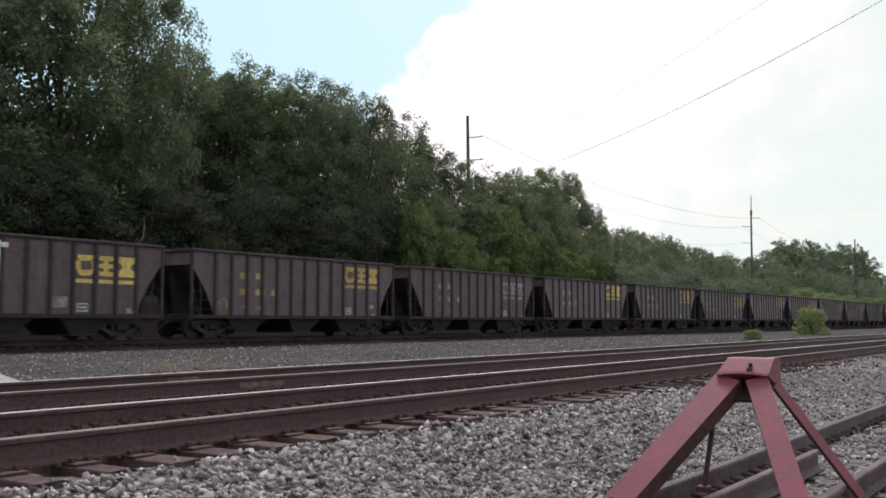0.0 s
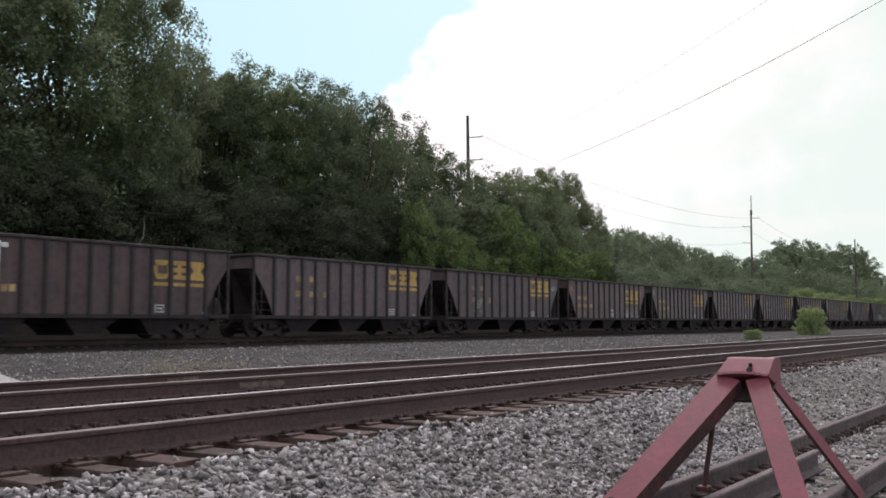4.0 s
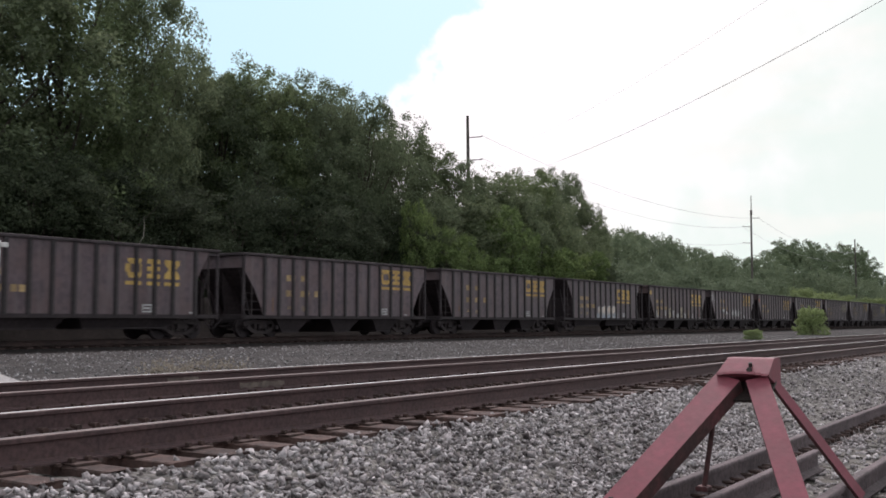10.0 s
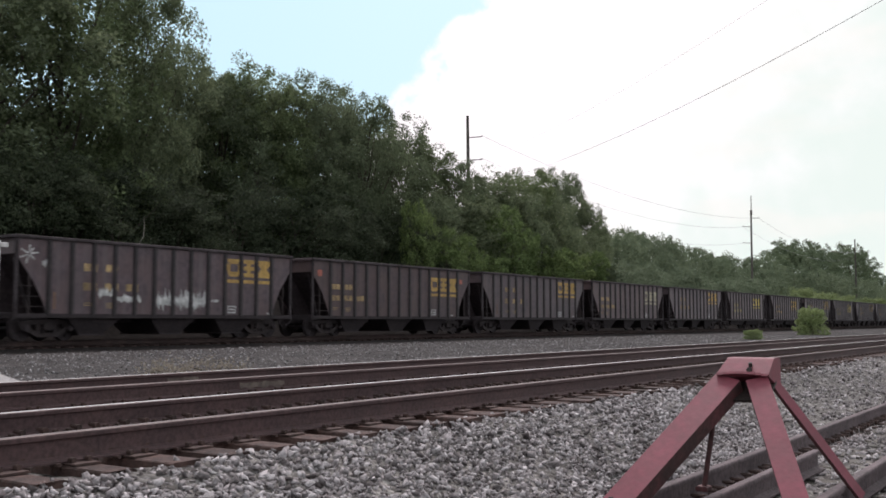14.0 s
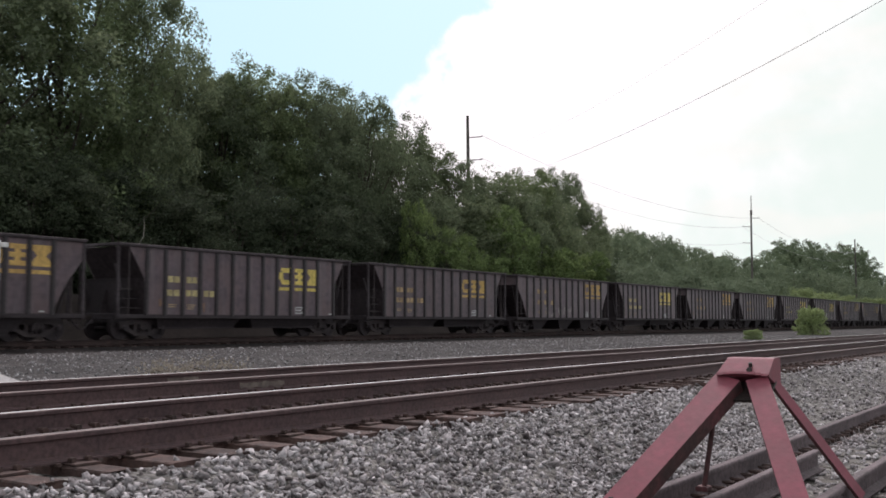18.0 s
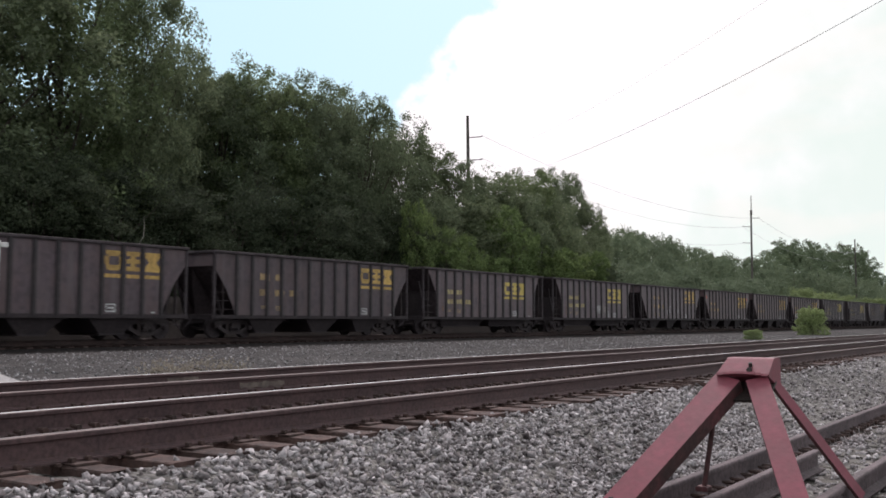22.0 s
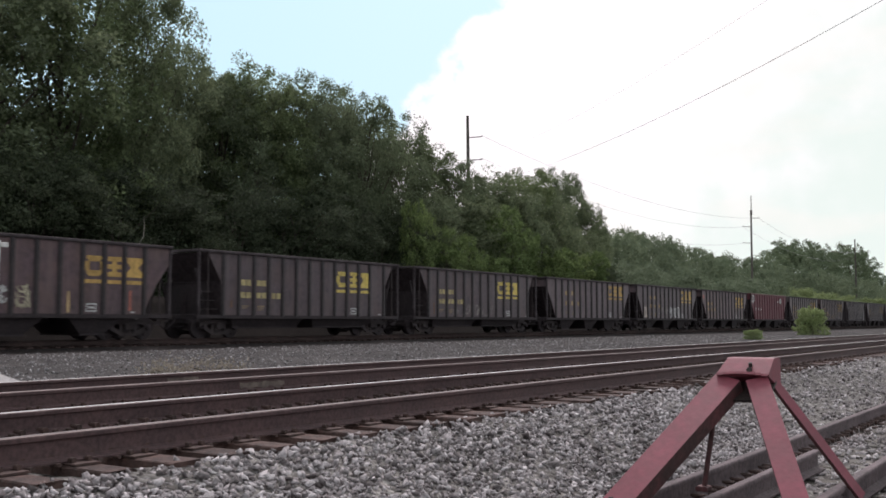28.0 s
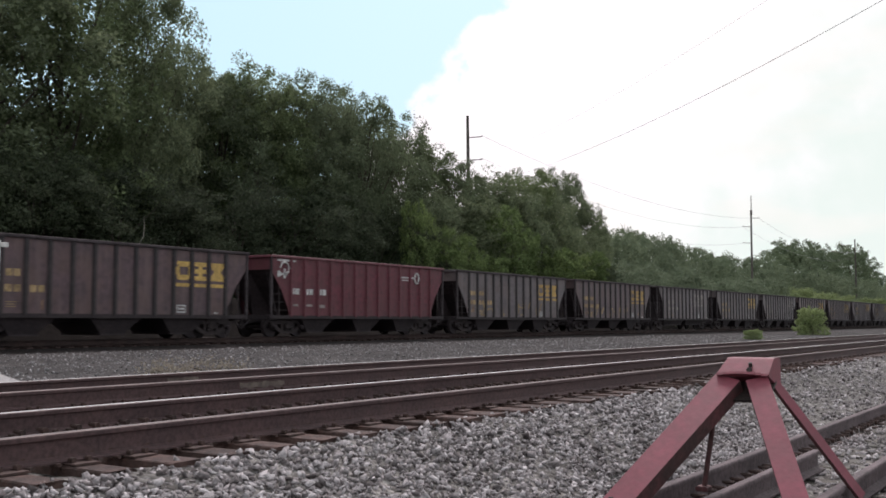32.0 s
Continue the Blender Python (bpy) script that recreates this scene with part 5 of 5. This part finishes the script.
def build_train():
    bodies = {"black": CAR_BLACK, "brown": CAR_BROWN, "grey": CAR_GREY, "red": CAR_RED}
    inks = {"y": YELLOW, "b": BRIGHT_YELLOW, "o": ORANGE, "p": PALE, "c": CREAM_WHITE}
    emblems = {c: emblem_meshes(m) for c, m in inks.items()}
    marks = {(c, k): mark_meshes(DIM if c in "oyc" else CREAM if c == "b" else DIM_PALE, *a) for c in inks for k, a in (("brown", (-5.61,)), ("black", (-4.32, 2.54, 1.84, 0.28)), ("tub", (-4.63,)))}
    stencil = frame_mesh()
    dash = panel_mesh("reflector", [(5.0, 1.03, 5.2, 1.08)], WHITE)
    smear = [panel_mesh("painted_bar", [(-5.5, 1.15, -5.42, 1.75)], RUSTY), panel_mesh("painted_bar", [(-5.5, 1.3, -5.38, 1.6)], RUSTY)]
    short_smear = panel_mesh("painted_bar", [(-3.2, 1.1, -3.12, 1.45)], RUSTY)
    source = {k: make_car(k, CAR_LABELS["black"]) for k in ("triple", "tub")}
    for k, (kind, body, ink, extra) in CARS.items():
        m = pose(car_x(k, 0), CAR_Y, 0)
        car = copy_thing(source[kind], m)
        train[k] = car
        cars_parts = list(car.children)
        tagged(car, CAR_LABELS[body])
        if body != "black":
            for o in cars_parts:
                if o.name.split(".")[0] in ("side_sheet", "end_sheet", "end_chord"):
                    o.material_slots[0].link = "OBJECT"
                    o.material_slots[0].material = bodies[body]
                if body == "red" and o.name.split(".")[0] in ("rib", "top_chord"):
                    o.material_slots[0].link = "OBJECT"
                    o.material_slots[0].material = bodies[body]
        if ink == "q":
            w = Shape()
            w.tube([(-6.05 + 0.28 * math.cos(a), NEAR - 0.02, 3.12 + 0.28 * math.sin(a)) for a in [radians(-60 + 30 * q) for q in range(9)]], 0.05, 6)
            part("emblem_block", w, WHITE, car, "white wheel-shaped emblem")
            part("emblem_block", panel_mesh("emblem_block", [(-6.5, 2.72, -6.3, 3.0), (-6.3, 2.80, -5.85, 2.90), (-6.1, 2.66, -5.95, 3.1), (-6.5, 3.44, -5.3, 3.52)], WHITE), None, car)
            z = Shape()
            z.tube([(4.34 + 0.2 * math.cos(a), NEAR - 0.03, 3.02 + 0.27 * math.sin(a)) for a in [radians(30 * q) for q in range(13)]], 0.055, 6)
            part("emblem_block", z, WHITE, car, "white ring emblem")
            for r in ((2.9, 3.0, 3.3, 3.08), (3.34, 3.0, 3.64, 3.08), (3.82, 3.0, 4.1, 3.08), (2.9, 2.88, 3.64, 2.92)):
                part("letter_bar", panel_mesh("letter_bar", [r], WHITE), None, car)
            for q in (0, 0.32, 0.96, 1.28, 1.92, 2.22):
                part("number_bar", panel_mesh("number_bar", [(-5.62 + q, 1.95, -5.36 + q, 2.22)], WHITE), None, car)
            part("data_bars", panel_mesh("data_bars", [(-5.6, 1.4, -5.1, 1.5), (-4.6, 1.4, -4.1, 1.5), (-3.6, 1.35, -3.2, 1.5)], PALE), None, car)["kind"] = "stuff"
            continue
        for name, me in emblems[ink]:
            part(name, me, None, car, {"p": "faded white block emblem", "c": "faded cream block emblem"}.get(ink, "weathered yellow block emblem"), at=((-0.85 if k == -11 else -1.10) if kind == "tub" else -0.14, 0, 0.2 if kind == "triple" and body == "black" and k != -23 else -0.04))
        for name, me in marks[ink, "tub" if kind == "tub" else "black" if body == "black" or k == -21 else "brown"]:
            o = part(name, me, None, car)
            if name == "data_bars":
                o["kind"] = "stuff"
        part("stencil_panel", stencil, None, car, "small white stencil frame", at=(-0.2, 0, 0))
        part("reflector", dash, None, car, at=((k * 37 % 5) * 0.12, 0, 0))
        if k % 3 != 1:
            part("painted_bar", smear[k % 2], None, car, at=((k * 29 % 7) * 0.1, 0, 0))
            if k % 2:
                part("painted_bar", short_smear, None, car, at=((k * 29 % 7) * 0.1, 0, 0))
        for e in extra:
            if e == "r":
                part("painted_square", panel_mesh("painted_square", [(-6.52, 2.86, -6.22, 3.16)], SALMON), None, car, "salmon painted square")
            elif e == "s":
                part("painted_square", panel_mesh("painted_square", [(-6.6, 2.95, -6.3, 3.25)], YELLOW), None, car, "yellow painted square")
            elif e == "m":
                part("painted_square", panel_mesh("painted_square", [(5.9, 2.85, 6.15, 3.1)], SALMON), None, car, "salmon painted square")
            elif e == "w":
                part("painted_square", panel_mesh("painted_square", [(1.9, 1.2, 2.6, 1.6)], PALE), None, car, "pale worn stencil patch")
                part("painted_square", panel_mesh("painted_square", [(5.2, 1.0, 5.4, 1.2)], PALE), None, car)
            elif e == "z":
                part("painted_square", panel_mesh("painted_square", [(4.92, 1.36, 5.25, 1.52)], YELLOW), None, car, "small yellow painted mark")
            elif e == "n":
                part("graffiti", scrawl_mesh(k, -5.6, -4.9, 1.2, 1.7, 4, 0.07, DIM), None, car)
            elif e == "v":
                part("graffiti", scrawl_mesh(k, -5.0, 5.0, 1.0, 1.9, 10, 0.10, DIM), None, car, "faint rusty streaks")
            elif e == "u":
                part("graffiti", scrawl_mesh(k, 5.9, 6.6, 2.75, 3.1, 6, 0.08, BLUE), None, car, "pale blue sprayed mark")
            elif e == "l":
                part("graffiti", scrawl_mesh(k, -3.8, -2.9, 1.5, 2.1, 6, 0.07, BLUE), None, car, "pale blue sprayed mark")
            elif e == "t":
                part("graffiti", scrawl_mesh(k, -6.8, -6.2, 2.8, 3.3, 7, 0.06, PALE), None, car, "pale sprayed mark")
            elif e == "T":
                for x, z, r in ((-6.4, 3.05, 0.36), (-5.75, 2.75, 0.14)):
                    part("graffiti", burst_mesh(k, ((x, z, r),), WHITE), None, car, "white sprayed burst")
            elif e == "g":
                part("graffiti", scrawl_mesh(k, 0.0, 0.75, 1.05, 1.65, 10, 0.07, WHITE), None, car, "white sprayed graffiti")
            elif e == "k":
                part("graffiti", scrawl_mesh(k, 2.9, 5.6, 1.0, 1.9, 12, 0.07, PALE), None, car, "pale sprayed graffiti")
            elif e == "j":
                part("graffiti", scrawl_mesh(k, -3.6, 1.4, 1.05, 1.7, 10, 0.07, PALE), None, car, "pale sprayed graffiti")
            elif e == "2":
                for n, x in enumerate((-1.15, 0.85)):
                    z = Shape()
                    for p, q in (((0.0, 0.0), (0.22, 0.62)), ((0.22, 0.62), (0.30, 0.05)), ((0.06, 0.26), (0.34, 0.30)), ((0.30, 0.05), (0.40, 0.40)), ((0.40, 0.40), (0.50, 0.08)), ((0.50, 0.08), (0.66, 0.70 - 0.1 * n)), ((0.0, 0.0), (0.14, -0.12)), ((0.14, -0.12), (0.32, 0.05))):
                        z.beam((x + p[0], NEAR, 1.38 + p[1]), (x + q[0], NEAR, 1.38 + q[1]), 0.055, 0.005, up=(0, 1, 0))
                    part("graffiti", z, WHITE, car, "thin white sprayed zigzag scribble")
            elif e == "d":
                part("graffiti", dome_mesh(PINK, -1.42, 1.30, 4, 0.86, 0.56), None, car, "row of pinkish sprayed domes")
                part("graffiti", dome_mesh(PALE_BLUE, -1.62, 0.98, 5, 0.80, 0.46), None, car, "row of grey-blue sprayed domes")
                for n in range(4):
                    part("graffiti", arc_mesh(-1.42 + 0.79 * n, 1.44, 0.86, 0.44), None, car, "white sprayed outline")
            elif e == "G":
                spots = ((-5.5, -4.85, 1.1, 1.7), (-3.65, -3.1, 1.2, 1.65), (-2.65, -2.0, 1.05, 2.0), (-1.8, -1.2, 1.0, 1.65), (-0.65, -0.2, 1.0, 1.45), (0.1, 0.9, 1.0, 2.0), (1.1, 1.6, 1.0, 1.5)) if k < 0 else ((-5.15, -4.75, 1.25, 1.7), (-4.55, -3.95, 1.2, 1.75), (-3.65, -2.95, 1.2, 1.8), (-1.75, -1.25, 1.15, 1.65), (-0.8, -0.1, 1.3, 1.95), (0.1, 0.75, 1.15, 2.0))
                for n, q in enumerate(spots):
                    part("graffiti", scrawl_mesh(k * 9 + n, *q, 9, 0.055, CREAM_WHITE if n % 3 == 2 else WHITE), None, car, "white sprayed graffiti loops")
                for x, z, ink_ in ((-4.95, 1.55, YELLOW), (2.2, 1.40, DIM), (4.92, 1.50, SALMON)):
                    part("painted_bar", panel_mesh("painted_bar", [(x, z - 0.38, x + 0.11, z + 0.38)], ink_), None, car, "upright painted bar")
            elif e == "L":
                for n, q in enumerate(((-3.5, -2.85, 1.52, 2.02), (-2.7, -1.55, 1.38, 1.80), (-0.88, -0.08, 1.05, 2.08), (0.08, 0.86, 1.10, 2.12), (1.0, 1.72, 1.02, 2.10), (2.1, 2.5, 1.48, 1.66))):
                    part("graffiti", flame_mesh(k + n, *q, 7, WHITE), None, car, "ragged white sprayed patch")
            elif e == "K":
                part("graffiti", scrawl_mesh(k + 2, 0.0, 0.75, 1.3, 1.9, 11, 0.05, WHITE), None, car, "white sprayed graffiti")
                part("graffiti", flame_mesh(k + 5, 0.98, 1.66, 1.0, 2.15, 8, PALE), None, car, "ragged pale sprayed patch")
                part("graffiti", scrawl_mesh(k + 6, 1.75, 2.3, 1.0, 1.75, 8, 0.05, WHITE), None, car, "white sprayed graffiti")
            elif e == "P":
                part("graffiti", scrawl_mesh(k + 3, -5.6, -4.75, 1.0, 1.95, 12, 0.07, PINK), None, car, "pinkish sprayed scribble")
            elif e == "B":
                for n, (a, b) in enumerate(((0.1, 0.85), (1.0, 1.8), (1.95, 2.7))):
                    part("graffiti", scrawl_mesh(k + n, a, b, 1.05, 1.95, 7, 0.17, WHITE), None, car, "bold white sprayed graffiti")
                part("graffiti", scrawl_mesh(k + 4, -0.85, -0.15, 1.05, 2.0, 14, 0.05, DIM_PALE), None, car, "faint grey sprayed scribble")
                part("graffiti", scrawl_mesh(k + 5, -1.65, -1.2, 1.5, 1.95, 8, 0.05, PALE), None, car, "pale sprayed mark")
    for pattern in source.values():
        for o in (*pattern.children_recursive, pattern):
            bpy.data.objects.remove(o)


def build_small():
    s = Shape()
    s.prism([(3.0, 15.0), (9.7, 15.2), (10.3, 15.6), (11.2, 17.5), (11.8, 18.7), (3.0, 18.7)], "z", -0.6, -0.335)
    tagged(new("concrete_slab", s.mesh("concrete_slab", CONCRETE)), "pale concrete slab lying flush in gravel", "slab")
    for name, y, x0, x1, z0, z1 in (("mud_splash", 10.472 - 0.0125, 9.05, 9.6, -0.13, -0.055), ("mud_splash", 8.968 - 0.0125, 8.9, 9.7, -0.14, -0.06)):
        pts = [(x0 + (x1 - x0) * k / 9, z0 + 0.02 * math.sin(k * 2.3)) for k in range(10)] + [(x0 + (x1 - x0) * k / 9, z1 - 0.02 * abs(math.sin(k * 1.9))) for k in range(9, -1, -1)]
        m = Shape()
        m.prism(pts, "y", y - 0.004, y + 0.004)
        tagged(new(name, m.mesh(name, MUD)), "pale dried mud splashed on the rail web", "mud")
    t = thing("sign_post", "thin white post with a short cross piece", "sign post", at=(8.47, 13.5, -0.4))
    p = Shape()
    p.box((0, 0, 1.98), (0.05, 0.05, 0.62), 0.01)
    part("post", p, WHITE, t)
    q = Shape()
    q.box((0, 0, 0.83), (0.06, 0.06, 1.68), 0.01)
    part("post_base", q, POLE_WOOD, t)
    a = Shape()
    a.box((0.05, -0.04, 2.22), (0.16, 0.02, 0.07), 0.005)
    part("cross_piece", a, WHITE, t)


def motions():
    # wheels roll with the train: one turn serves every leading, one every trailing wheelset
    rolls = {}
    for car in train.values():
        for o in car.children_recursive:
            if not o.name.startswith("wheelset"):
                continue
            end = o.location.x > 0
            if end not in rolls:
                x = 0.89 if end else -0.89
                walk(o, [(q / 30, pose(x, 0, 0.457, 0, math.degrees(-SPEED * q / 30 / 0.457) % 360, 0)) for q in range(961)])
                rolls[end] = o.animation_data
            else:
                o.rotation_mode = "QUATERNION"
                keys = o.animation_data_create()
                keys.action, keys.action_slot = rolls[end].action, rolls[end].action_slot
    for k, car in train.items():
        walk(car, [(t, pose(car_x(k, t), CAR_Y, 0)) for t, _ in SURGE])
    right, up = Vector((math.sin(HEAD), -math.cos(HEAD), 0)), Vector((0, 0, 1))
    far = Vector((math.cos(HEAD), math.sin(HEAD), 0)) * 3300
    turn = Matrix((right, up, -far.normalized())).transposed().to_4x4()
    a = far + right * 0 + up * 1040
    walk(cloud, [(0.0, Matrix.Translation(a) @ turn), (32.0, Matrix.Translation(a + right * 125) @ turn)])


ground = build_ground()
track("track_near", "railway track with rusty rails on wooden ties", 6.20, 0.0, -60, 700, 0.4, 240, (DULL, POLISH_GLINT), ties_to=75, plates_to=40)
track("track_middle", "railway track with rusty rails on wooden ties", 9.72, 0.0, -60, 700, 1.5, 240, (DULL, POLISH_GLINT), ties_to=60, plates_to=30)
track("track_train", "railway track under the coal train", CAR_Y, 0.0, -900, 900, 12, 240, (UNDER, DULL), spacing=0.55, ties_to=60, tie_mat=DARK_RUST, web=DARK_RUST)
stub = track("track_siding", "rusty siding track with weathered ties", 1.98, -0.504, -2, 300, 1.2, 120, (SIDING_RUST, SIDING_RUST), ties_to=45, plates_to=30, tie_mat=OLD_TIE, web=SIDING_RUST)
for y0 in (2.30, 1.66):
    rail(y0, -0.504, 1.0, 9.75, stub, SIDING_RUST, "guard_rail", web=SIDING_RUST)
cloud = build_cloud()
build_woods()
build_bushes()
build_poles()
build_bumper()
build_small()
build_train()
stones("ballast_stones_near", 18500, (2.6, 13.0), (2.4, 4.99), 0.048, "loose grey crushed stone ballast beside the near track")
stones("ballast_stones", 25000, (2.0, 38.0), (0.9, 4.99), 0.060, "loose grey crushed stone ballast", 1.6)
stones("ballast_stones_between", 4000, (2.0, 45.0), (7.6, 8.4), 0.055, "grey crushed stone between the tracks", 1.4)
stones("gravel_stones", 13000, (8.0, 75.0), (12.0, 28.7), 0.06, "fine grey gravel strip between the tracks", 1.7, DARK_STONE)
single_stones(ground)
motions()
